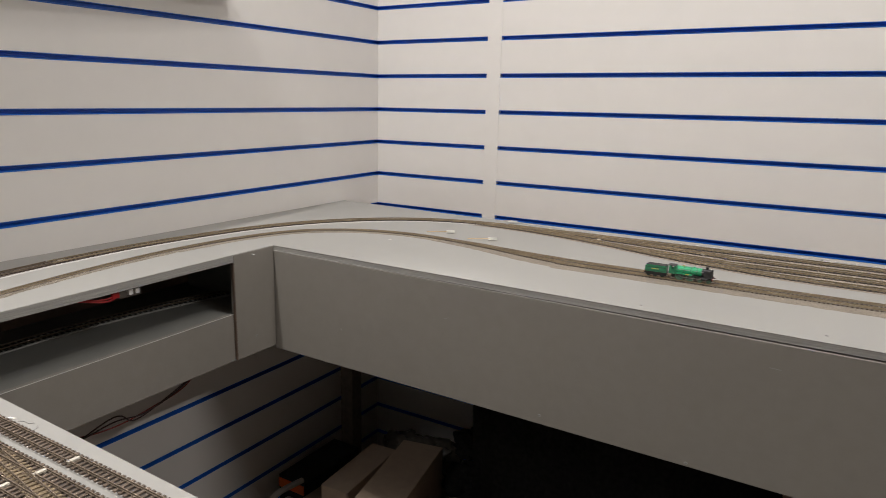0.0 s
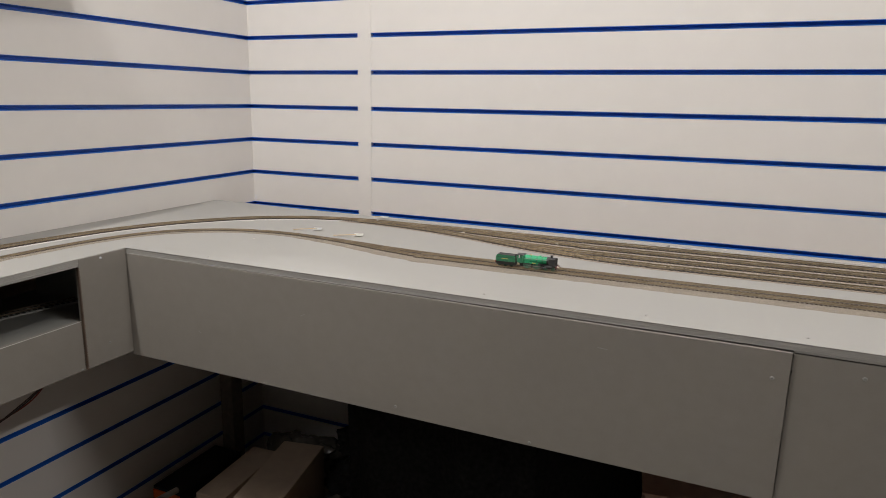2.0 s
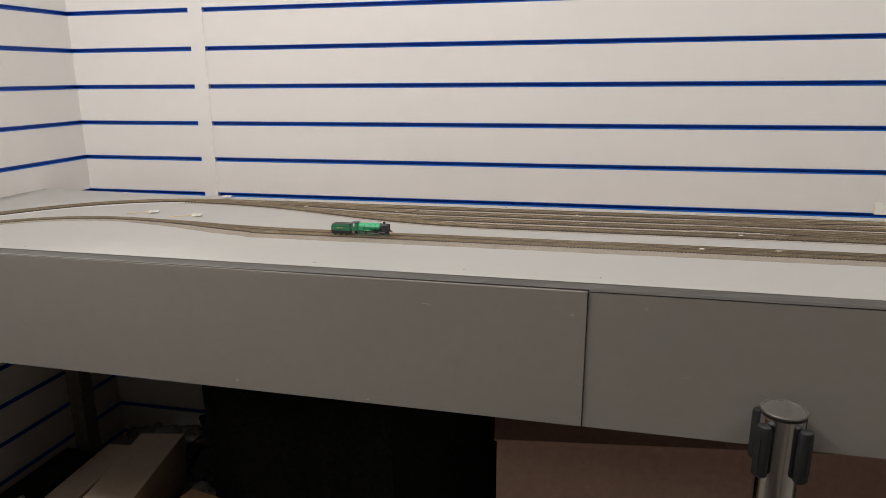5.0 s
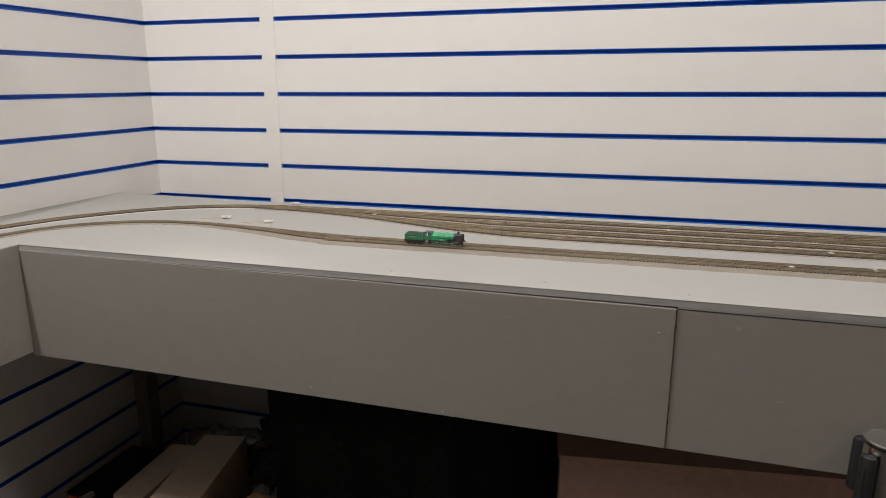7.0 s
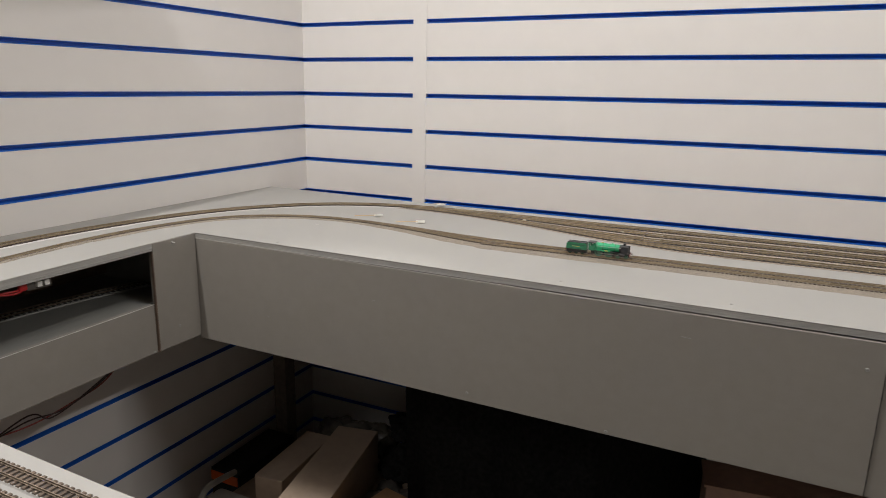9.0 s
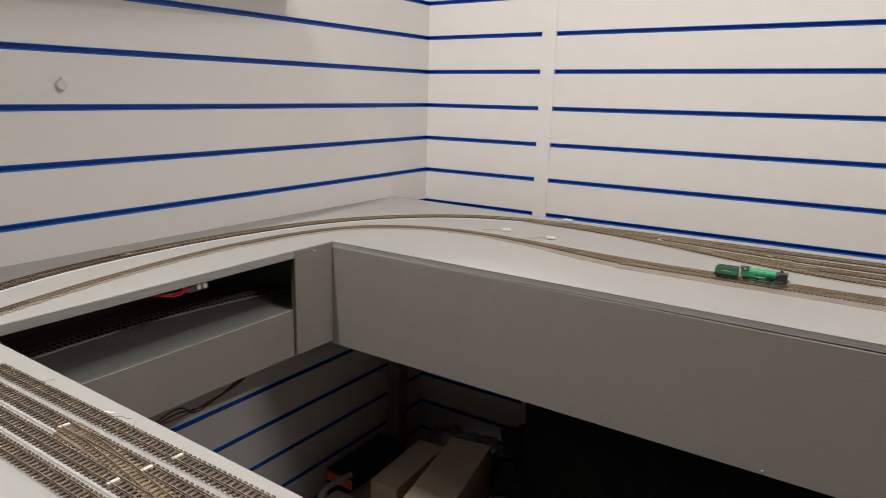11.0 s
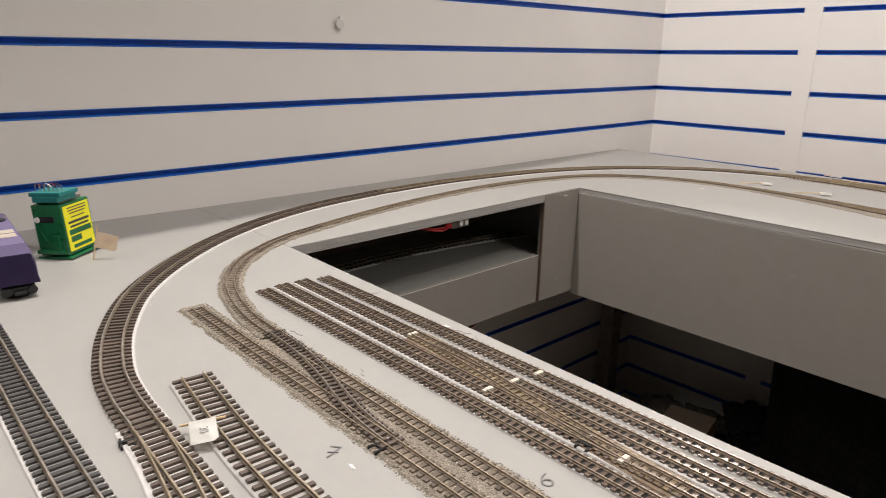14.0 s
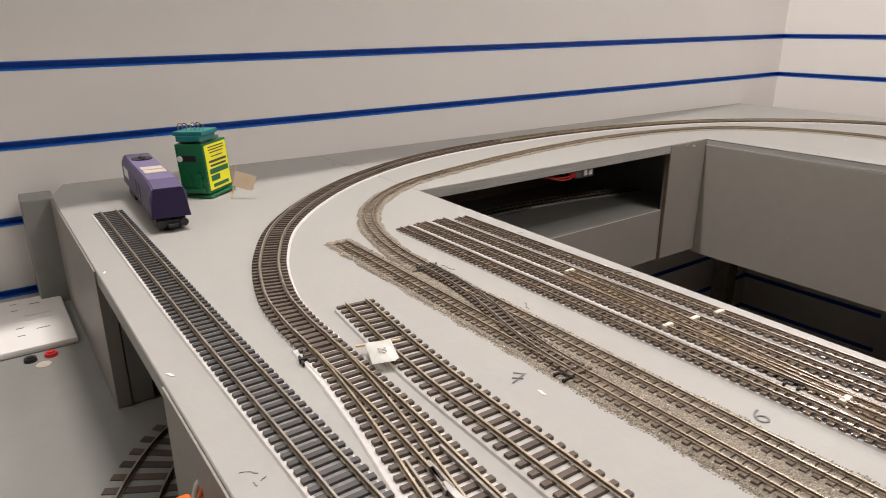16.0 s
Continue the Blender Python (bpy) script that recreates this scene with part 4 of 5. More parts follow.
tag(pose(-0.8102, 1.3242, BOARD + rise(1.32) + 0.003, -86, 0, 30), "small white paper tag lying on the board", 0.020, 0.022, ((-0.045, 0, 0.004), (0.004, 0, 0.011)), PAPER)
tag(pose(-0.6934, 1.3062, BOARD + rise(1.31) + 0.003, -86, 0, 26), "small white paper tag lying on the board", 0.020, 0.022, ((-0.045, 0, 0.004), (0.004, 0, 0.011)), PAPER)
tag(pose(-0.7469, 1.5205, BOARD + rise(1.52) + 0.006, -86, 0, 10), "small white paper tag lying on the track", 0.022, 0.016, ((-0.012, 0, 0.004), (0.004, 0, 0.011)), PAPER)
tag(pose(0.6966, 1.5116, BOARD + rise(1.51) + 0.016, -15, 0, -10), "white paper card leaning by the track", 0.03, 0.026, ((0.0, 0, 0.0), (0.0, 0.001, 0.02)), PAPER)

# Hook on the west wall.
hook = thing("wall_hook", pose(-1.3385, 0.648, 1.307, 0, 90, 0), "small grey plastic stub on the slatted wall", "hook")
bm = bmesh.new()
rod(bm, (0, 0, -0.001), (0, 0, 0.006), 0.0098, 0.0085, 20)
part("disc", bm, HOOK_GREY, hook, smooth=True)
bm = bmesh.new()
box(bm, -0.014, -0.004, 0.0, 0.008, -0.001, 0.005, 0.0015)
part("tab", bm, WHITE, hook)

# ---------------------------------------------------------------- steam locomotive
loco = thing("steam_locomotive", pose(-0.2765, 1.2, BOARD + rise(1.2) + 0.0052) @ Matrix.Scale(0.995, 4), "green and black model steam locomotive with its tender", "locomotive")


def wheelset(x, r, parent, spokes=0):
    """A pair of wheels: rim and hub, with spokes or a plain disc between them."""
    for s in (-1, 1):
        bm = bmesh.new()
        for k in range(20):
            a0, a1 = 2 * math.pi * k / 20, 2 * math.pi * (k + 1) / 20
            corners = [(q, y, a) for a in (a0, a1) for q, y in ((r, 0.0036), (r, 0.0054), (r * 0.8, 0.0054), (r * 0.8, 0.0036))]
            v = [bm.verts.new((x + q * math.cos(a), s * y, r + q * math.sin(a))) for q, y, a in corners]
            for f in ((0, 1, 5, 4), (1, 2, 6, 5), (2, 3, 7, 6), (3, 0, 4, 7)):
                bm.faces.new([v[i] for i in f])
        bmesh.ops.remove_doubles(bm, verts=bm.verts, dist=0.00001)
        wheel = part("wheel", bm, WHEEL_GREEN if spokes else LOCO_BLACK, parent, "pale green spoked wheel" if spokes else "")
        bm = bmesh.new()
        n = spokes or 20
        outline = []
        for k in range(n):
            w = 2 * math.pi * k / n
            half = 0.07 if spokes else math.pi / n
            outline += [(0.84, w - half), (0.84, w + half)]
            if spokes:
                outline.append((0.26, w + math.pi / n))
        faces = [[bm.verts.new((x + r * q * math.cos(w), s * y, r + r * q * math.sin(w))) for q, w in outline] for y in (0.0041, 0.0050)]
        bm.faces.new(faces[0])
        bm.faces.new(faces[1][::-1])
        for i in range(len(outline)):
            j = (i + 1) % len(outline)
            bm.faces.new((faces[0][i], faces[0][j], faces[1][j], faces[1][i]))
        bmesh.ops.remove_doubles(bm, verts=bm.verts, dist=0.000005)
        part("wheel_centre", bm, WHEEL_GREEN if spokes else LOCO_DARK, wheel)


frame_bm = bmesh.new()
box(frame_bm, -0.008, 0.059, -0.0033, 0.0033, 0.003, 0.0095, 0.0005)
box(frame_bm, -0.009, 0.0605, -0.0082, 0.0082, 0.0092, 0.0102, 0.0002)
part("frame", frame_bm, LOCO_BLACK, loco)
bm = bmesh.new()
rod(bm, (0.001, 0, 0.0165), (0.042, 0, 0.0168), 0.0072, 0.0066, 28)
boiler = part("boiler", bm, LOCO_GREEN, loco, "bright green boiler", smooth=True)
bm = bmesh.new()
box(bm, -0.002, 0.011, -0.0066, 0.0066, 0.009, 0.0165, 0.0006)
part("firebox", bm, LOCO_GREEN, loco)
for bx in (0.002, 0.013, 0.024, 0.034, 0.0418):
    bm = bmesh.new()
    rod(bm, (bx, 0, 0.0166), (bx + 0.0006, 0, 0.0166), 0.00735 - 0.00001 * bx * 1000 * 0.15, n=28)
    part("boiler_band", bm, LOCO_BLACK, boiler)
bm = bmesh.new()
rod(bm, (0.0424, 0, 0.0166), (0.0565, 0, 0.0166), 0.0070, n=28)
rod(bm, (0.0565, 0, 0.0166), (0.0578, 0, 0.0166), 0.0062, 0.0035, 24)
box(bm, 0.043, 0.056, -0.0045, 0.0045, 0.0095, 0.013, 0.0004)
smokebox = part("smokebox", bm, LOCO_BLACK, loco, "black smokebox", smooth=True)
bm = bmesh.new()
rod(bm, (0.0495, 0, 0.022), (0.0495, 0, 0.0262), 0.0021, 0.0023, 16)
rod(bm, (0.0495, 0, 0.0262), (0.0495, 0, 0.027), 0.0028, 0.0026, 16)
part("chimney", bm, LOCO_BLACK, smokebox, smooth=True)
bm = bmesh.new()
rod(bm, (0.029, 0, 0.0225), (0.029, 0, 0.025), 0.0024, 0.0014, 16)
part("dome", bm, LOCO_GREEN, boiler, smooth=True)
bm = bmesh.new()
rod(bm, (0.012, 0, 0.0225), (0.012, 0, 0.0252), 0.0011, n=10)
rod(bm, (0.0095, 0.0012, 0.0225), (0.0095, 0.0012, 0.0248), 0.0007, n=8)
part("safety_valve", bm, GOLD, boiler, "brass safety valves", smooth=True)
for s in (-1, 1):
    bm = bmesh.new()
    box(bm, 0.0165, 0.0225, s * 0.00835 - 0.00015, s * 0.00835 + 0.00015, 0.0108, 0.0122)
    part("name_plate", bm, GOLD, loco, "small brass plate")
    bm = bmesh.new()
    tube(bm, [(0.001, s * 0.0073, 0.0185), (0.02, s * 0.0074, 0.0186), (0.044, s * 0.0074, 0.0186), (0.056, s * 0.0074, 0.0182)], 0.00022, 5)
    part("handrail", bm, STEEL, boiler)
    bm = bmesh.new()
    box(bm, -0.05, -0.0165, s * 0.0076 - 0.0005, s * 0.0076 + 0.0005, 0.0204, 0.0212, 0.0002)
    part("tender_rail", bm, LOCO_BLACK, loco)
    bm = bmesh.new()
    box(bm, -0.051, -0.0155, s * 0.0064 - 0.0004, s * 0.0064 + 0.0004, 0.0028, 0.0082, 0.0003)
    part("tender_side_frame", bm, LOCO_BLACK, loco)
for s in (-1, 1):
    bm = bmesh.new()
    box(bm, -0.0115, -0.0005, s * 0.0082 - 0.0004, s * 0.0082 + 0.0004, 0.0098, 0.0175, 0.0002)
    box(bm, -0.0115, -0.0085, s * 0.0082 - 0.0004, s * 0.0082 + 0.0004, 0.0175, 0.0235)
    box(bm, -0.0035, -0.0005, s * 0.0082 - 0.0004, s * 0.0082 + 0.0004, 0.0175, 0.0235)
    part("cab_side", bm, TENDER_GREEN, loco)
    bm = bmesh.new()
    box(bm, 0.012, 0.027, s * 0.0078 - 0.0004, s * 0.0078 + 0.0004, 0.0095, 0.0128, 0.0002)
    part("splasher", bm, LOCO_GREEN, loco)
    bm = bmesh.new()
    rod(bm, (0.042, s * 0.0068, 0.0068), (0.0525, s * 0.0068, 0.0068), 0.0024, n=14)
    part("cylinder", bm, LOCO_BLACK, loco, smooth=True)
    bm = bmesh.new()
    box(bm, 0.0455, 0.0585, s * 0.0076 - 0.0003, s * 0.0076 + 0.0003, 0.0098, 0.0215, 0.0002)
    part("smoke_deflector", bm, LOCO_BLACK, loco)
    bm = bmesh.new()
    box(bm, 0.009, 0.043, s * 0.0064 - 0.0003, s * 0.0064 + 0.0003, 0.0052, 0.0062)
    part("connecting_rod", bm, STEEL, loco)
bm = bmesh.new()
box(bm, -0.001, 0.0, -0.008, 0.008, 0.0098, 0.0232)
part("cab_front", bm, LOCO_GREEN, loco)
bm = bmesh.new()
box(bm, -0.0135, 0.0005, -0.0088, 0.0088, 0.0234, 0.0242, 0.0003)
part("cab_roof", bm, LOCO_BLACK, loco)
bm = bmesh.new()
box(bm, 0.0595, 0.0607, -0.0085, 0.0085, 0.0065, 0.0098, 0.0002)
beam = part("buffer_beam", bm, WIRE_RED, loco, "dull red buffer beam")
for s in (-1, 1):
    bm = bmesh.new()
    rod(bm, (0.0605, s * 0.006, 0.0082), (0.0635, s * 0.006, 0.0082), 0.0012, 0.0016, 10)
    part("buffer", bm, STEEL, beam)
for wx, r, n in ((0.006, 0.0068, 12), (0.0235, 0.0068, 12), (0.040, 0.0036, 8), (0.0535, 0.0036, 8)):
    wheelset(wx, r, loco, n)
bm = bmesh.new()
box(bm, -0.051, -0.0155, -0.0042, 0.0042, 0.003, 0.0085)
box(bm, -0.0525, -0.0145, -0.0082, 0.0082, 0.0078, 0.0088)
part("tender_frame", bm, LOCO_BLACK, loco)
bm = bmesh.new()
box(bm, -0.052, -0.0155, -0.008, 0.008, 0.0086, 0.018, 0.0004)
for s in (-1, 1):
    box(bm, -0.05, -0.016, s * 0.0086 - 0.0003 - 0.0006 * s, s * 0.0086 + 0.0003 - 0.0006 * s, 0.0178, 0.0205, 0.0002)
tender = part("tender_body", bm, TENDER_GREEN, loco, "green tender body")
for s in (-1, 1):
    for z in (0.0106, 0.0165):
        bm = bmesh.new()
        box(bm, -0.05, -0.017, s * 0.0081 - 0.00012, s * 0.0081 + 0.00012, z, z + 0.0003)
        part("lining", bm, LOCO_BLACK, tender)
    bm = bmesh.new()
    box(bm, -0.041, -0.028, s * 0.0081 - 0.00015, s * 0.0081 + 0.00015, 0.0136, 0.0144)
    part("lettering_bar", bm, GOLD, tender, "small gold lettering")
bm = bmesh.new()
vs = box(bm, -0.05, -0.0165, -0.0072, 0.0072, 0.0165, 0.0206, 0.0008)
bmesh.ops.subdivide_edges(bm, edges=bm.edges[:], cuts=3, use_grid_fill=True)
for v in bm.verts:
    v.co.z += 0.0012 * noise.noise(v.co * 500)
part("coal", bm, LOCO_BLACK, tender, "heap of black coal")
for wx in (-0.0455, -0.034, -0.0225):
    wheelset(wx, 0.0042, loco)
bm = bmesh.new()
box(bm, -0.0545, -0.052, -0.0025, 0.0025, 0.004, 0.0065, 0.0003)
part("coupling", bm, LOCO_BLACK, loco)
bm = bmesh.new()
box(bm, -0.0532, -0.052, -0.0085, 0.0085, 0.0065, 0.0095, 0.0002)
part("tender_beam", bm, WIRE_RED, loco, "dull red buffer beam")

# ---------------------------------------------------------------- purple locomotive
L, W = 0.208, 0.037
car = thing("electric_locomotive", pose(-1.138, 0.0533, BOARD, 0, 0, -3), "purple wedge-nosed model locomotive standing on the board", "locomotive")


def loco_shell(bm, z0, z1, w0, w1, x0, x1, nose):
    """A body with a raked nose at x1."""
    sec = [(x0, z0, z1 - 0.004, 0.94), (x0 + 0.008, z0, z1, 1.0), (x1 - nose, z0, z1, 1.0), (x1 - 0.003, z0 - 0.001, z1 - 0.0055, 1.0), (x1, z0 - 0.002, z0 + 0.002, 1.03)]
    rows = []
    for x, a, b, f in sec:
        hw, tw = w0 / 2 * f, w1 / 2 * f
        rows.append([bm.verts.new(p) for p in ((x, -hw, a), (x, -hw, a + (b - a) * 0.72), (x, -tw, b), (x, tw, b), (x, hw, a + (b - a) * 0.72), (x, hw, a))])
    for r0, r1 in zip(rows, rows[1:]):
        for k in range(6):
            bm.faces.new((r0[k], r0[(k + 1) % 6], r1[(k + 1) % 6], r1[k]))
    bm.faces.new(rows[0])
    bm.faces.new(rows[-1][::-1])


bm = bmesh.new()
loco_shell(bm, 0.0175, 0.052, W, W * 0.8, -L / 2, L / 2, 0.026)
bmesh.ops.bevel(bm, geom=bm.edges[:], offset=0.0012, segments=2, affect="EDGES")
part("body", bm, PURPLE, car, "dusty purple painted body")
bm = bmesh.new()
nose = [(L / 2 - 0.0028, -W * 0.40, 0.0462), (L / 2 - 0.0028, W * 0.40, 0.0462), (L / 2 + 0.0006, W * 0.535, 0.0158), (L / 2 + 0.0006, -W * 0.535, 0.0158)]
face = bm.faces.new([bm.verts.new(p) for p in nose])
bmesh.ops.solidify(bm, geom=[face], thickness=0.0009)
part("nose_plate", bm, PURPLE_DEEP, car, "deep purple sloping nose")
bm = bmesh.new()
box(bm, -L / 2 + 0.012, L / 2 - 0.028, -W * 0.385, W * 0.385, 0.0516, 0.0523, 0.0003)
roof = part("roof", bm, PURPLE_ROOF, car, "dusty purple roof")
bm = bmesh.new()
rod(bm, (-0.052, 0, 0.0515), (-0.052, 0, 0.0535), 0.012, n=28)
rod(bm, (-0.052, 0, 0.0535), (-0.052, 0, 0.055), 0.004, n=12)
box(bm, -0.064, -0.04, -0.0012, 0.0012, 0.0535, 0.0548)
part("pantograph_base", bm, BLACK, roof, "round black roof fitting", smooth=True)
for px in (0.006, 0.026):
    bm = bmesh.new()
    box(bm, px, px + 0.0165, -0.0115, 0.0115, 0.0523, 0.0532, 0.0003)
    part("roof_panel", bm, PAPER_TAN, roof, "pale bare roof panel")
bm = bmesh.new()
box(bm, 0.0227, 0.0258, -0.0115, 0.0115, 0.0523, 0.0528)
part("roof_slot", bm, BLACK, roof)
for s in (-1, 1):
    bm = bmesh.new()
    box(bm, -0.078, -0.045, s * 0.0185 - 0.0004, s * 0.0185 + 0.0004, 0.03, 0.041, 0.0002)
    part("window", bm, PAPER if s < 0 else BLACK, car, "pale side window")
    for px in (0.012, 0.034):
        bm = bmesh.new()
        box(bm, px, px + 0.004, s * 0.0185 - 0.0003, s * 0.0185 + 0.0003, 0.017, 0.041)
        part("door_line", bm, BLACK, car)
bm = bmesh.new()
box(bm, -0.085, 0.09, -0.012, 0.012, 0.007, 0.0178, 0.001)
part("chassis", bm, BLACK, car)
for bx in (-0.066, 0.076):
    bm = bmesh.new()
    box(bm, bx - 0.022, bx + 0.022, -0.0152, 0.0152, 0.0035, 0.0135, 0.0015)
    bogie = part("bogie", bm, BLACK, car)
    for wx in (-0.014, 0.014):
        for s in (-1, 1):
            bm = bmesh.new()
            rod(bm, (bx + wx, s * 0.0072, 0.0065), (bx + wx, s * 0.0098, 0.0065), 0.0065, n=20)
            part("wheel", bm, BLACK, bogie, smooth=True)
bm = bmesh.new()
box(bm, L / 2 - 0.01, L / 2 + 0.004, -0.005, 0.005, 0.0055, 0.009, 0.0006)
box(bm, L / 2 - 0.012, L / 2 - 0.002, -0.014, 0.014, 0.0065, 0.0125, 0.0008)
part("coupling", bm, BLACK, car)
for s in (-1, 1):
    bm = bmesh.new()
    rod(bm, (L / 2 - 0.012, s * 0.0118, 0.0092), (L / 2 + 0.001, s * 0.0118, 0.0092), 0.0036, 0.0043, n=16)
    part("buffer", bm, BLACK, car, smooth=True)

# ---------------------------------------------------------------- green box with the yellow label
gb = thing("switch_machine_box", Matrix.Translation((-1.154, 0.123, BOARD + 0.001)) @ Matrix.Rotation(radians(-3.2), 4, Vector((-0.96, 0.27, 0))) @ pose(0, 0, 0, 0, 0, 129), "bottle-green plastic box with a yellow label and wires on top", "electrical box")
# local x runs along the yellow side, local y along the green front.
bm = bmesh.new()
vs = box(bm, 0.0, 0.051, 0.0, 0.040, 0.004, 0.068, 0.0015)
part("case", bm, GREEN_BOX, gb, smooth=True)
bm = bmesh.new()
box(bm, -0.003, 0.056, -0.004, 0.042, 0.0, 0.003, 0.0008)
part("base_plate", bm, GREEN_BOX, gb)
bm = bmesh.new()
box(bm, 0.003, 0.0485, -0.0006, 0.0004, 0.008, 0.065, 0.0002)
sticker = part("label", bm, YELLOW, gb, "yellow printed label, upside down")
for z, x0, x1, h, mat in ((0.061, 0.01, 0.043, 0.0012, INK), (0.0575, 0.01, 0.043, 0.0012, INK), (0.054, 0.012, 0.04, 0.0012, INK), (0.049, 0.014, 0.038, 0.0012, INK), (0.042, 0.008, 0.045, 0.003, INK), (0.037, 0.01, 0.043, 0.0024, INK), (0.028, 0.007, 0.046, 0.0065, GREEN_BOX), (0.019, 0.008, 0.026, 0.007, GREEN_BOX), (0.011, 0.010, 0.043, 0.0042, GREEN_BOX)):
    bm = bmesh.new()
    box(bm, x0, x1, -0.0008, 0.0, z, z + h)
    part("print_bar", bm, mat, sticker)
bm = bmesh.new()
box(bm, -0.0007, 0.0006, 0.012, 0.036, 0.046, 0.0535, 0.0002)
part("slot", bm, BLACK, gb)
bm = bmesh.new()
rod(bm, (-0.002, 0.034, 0.0495), (0.0, 0.034, 0.0495), 0.0036, n=16)
part("screw_head", bm, PAPER, gb, smooth=True)
bm = bmesh.new()
tube(bm, [(-0.002, 0.034, 0.046), (-0.0025, 0.03, 0.035), (-0.0015, 0.022, 0.018), (-0.001, 0.014, 0.012)], 0.0004, 6)
tube(bm, [(-0.002, 0.036, 0.046), (-0.003, 0.036, 0.03), (-0.0015, 0.036, 0.012)], 0.0004, 6)
part("wire", bm, GREEN_BOX, gb)
bm = bmesh.new()
box(bm, -0.005, 0.001, 0.004, 0.04, 0.007, 0.012, 0.001)
box(bm, -0.003, 0.001, 0.008, 0.018, 0.012, 0.03, 0.0008)
part("bracket", bm, GREEN_BOX, gb)
bm = bmesh.new()
box(bm, 0.008, 0.046, 0.006, 0.038, 0.068, 0.072, 0.0006)
part("spacer", bm, POLY, gb)
bm = bmesh.new()
box(bm, 0.0, 0.034, 0.002, 0.036, 0.071, 0.078, 0.0008)
box(bm, 0.001, 0.034, -0.002, 0.040, 0.078, 0.083, 0.0008)
block = part("terminal_block", bm, TEAL, gb, "teal plastic terminal block")
for i in range(7):
    bm = bmesh.new()
    y = 0.002 + i * 0.006
    rod(bm, (0.012, y, 0.083), (0.012, y, 0.0905), 0.0006, n=8)
    part("terminal_pin", bm, STEEL, block)
for i, mat in enumerate((WIRE_DARK, WIRE_RED, PAPER, WIRE_DARK, WIRE_RED)):
    bm = bmesh.new()
    y = 0.002 + i * 0.007
    tube(bm, [(0.012, y, 0.0885), (0.013, y + 0.005, 0.0915), (0.017, y + 0.012, 0.092 - 0.0006 * i), (0.022, y + 0.017, 0.0850)], 0.0005, 6)
    part("wire", bm, mat, gb)

# ---------------------------------------------------------------- lower board: control plate, buttons, lever
plate = thing("control_plate", pose(-1.19, -0.06, LOW), "white plastic control plate with slots on the lower board", "control plate")
bm = bmesh.new()
box(bm, -0.113, 0.056, -0.34, 0.009, 0.0, 0.0085, 0.0035)
part("plate", bm, WHITE, plate, smooth=True)
for px, py, w in ((-0.094, -0.046, 0.007), (-0.085, -0.023, 0.012), (-0.07, -0.046, 0.008), (-0.007, -0.044, 0.008), (0.004, -0.021, 0.014), (0.017, -0.044, 0.008)):
    bm = bmesh.new()
    box(bm, px - 0.001, px + 0.001, py - w / 2, py + w / 2, 0.0084, 0.0087)
    part("slot", bm, INK_SOFT, plate)
for px in (-0.048, -0.032):
    bm = bmesh.new()
    box(bm, px - 0.004, px + 0.004, -0.037, -0.007, 0.0083, 0.0093, 0.0004)
    part("raised_mark", bm, WHITE, plate)
bm = bmesh.new()
rod(bm, (-0.111, 0.0045, 0.0085), (-0.111, 0.0045, 0.0125), 0.004, n=14)
part("knob", bm, GREY_DARK, plate, smooth=True)
for bx, by, mat, lab in ((-1.116, -0.101, BLACK, "round black push button"), (-1.118, -0.081, RED, "round red push button")):
    pb = thing("push_button", pose(bx, by, LOW), lab + " on the lower board", "button", "push buttons")
    bm = bmesh.new()
    rod(bm, (0, 0, 0), (0, 0, 0.004), 0.0068, 0.0062, 24)
    part("collar", bm, mat, pb, smooth=True)
    bm = bmesh.new()
    rod(bm, (0, 0, 0.004), (0, 0, 0.0055), 0.0038, 0.0035, 20)
    part("cap", bm, mat, pb, smooth=True)
bm = bmesh.new()
rod(bm, (0, 0, 0), (0, 0, 0.0006), 0.0075, n=24)
rod(bm, (0, 0, 0.0006), (0, 0, 0.0008), 0.002, n=12)
disc = tagged(new("label_disc", mesh_of("label_disc", bm, PAPER_TAN)), "small round cream label beside the buttons", "label")
disc.matrix_basis = pose(-1.099, -0.09, LOW)

lever = thing("lever_switch", pose(-0.63, -0.0345, 0.957), "orange toggle lever on the side panel", "switch")
bm = bmesh.new()
rod(bm, (0, 0.0005, 0), (0, -0.004, 0), 0.008, n=18)
part("bezel", bm, STEEL, lever, smooth=True)
bm = bmesh.new()
tube(bm, [(0, -0.004, 0), (0.002, -0.012, 0.006), (0.006, -0.018, 0.016)], 0.004, 10)
box(bm, 0.002, 0.010, -0.024, -0.015, 0.012, 0.026, 0.002)
part("handle", bm, ORANGE, lever, "orange plastic handle", smooth=True)
for d in (-0.012, -0.02):
    bm = bmesh.new()
    tube(bm, [(d, 0.0, -0.008), (d - 0.003, -0.008, -0.002), (d - 0.001, -0.006, 0.012), (d + 0.004, 0.0, 0.018)], 0.0014, 8)
    part("wire", bm, ORANGE if d > -0.015 else PAPER, lever)

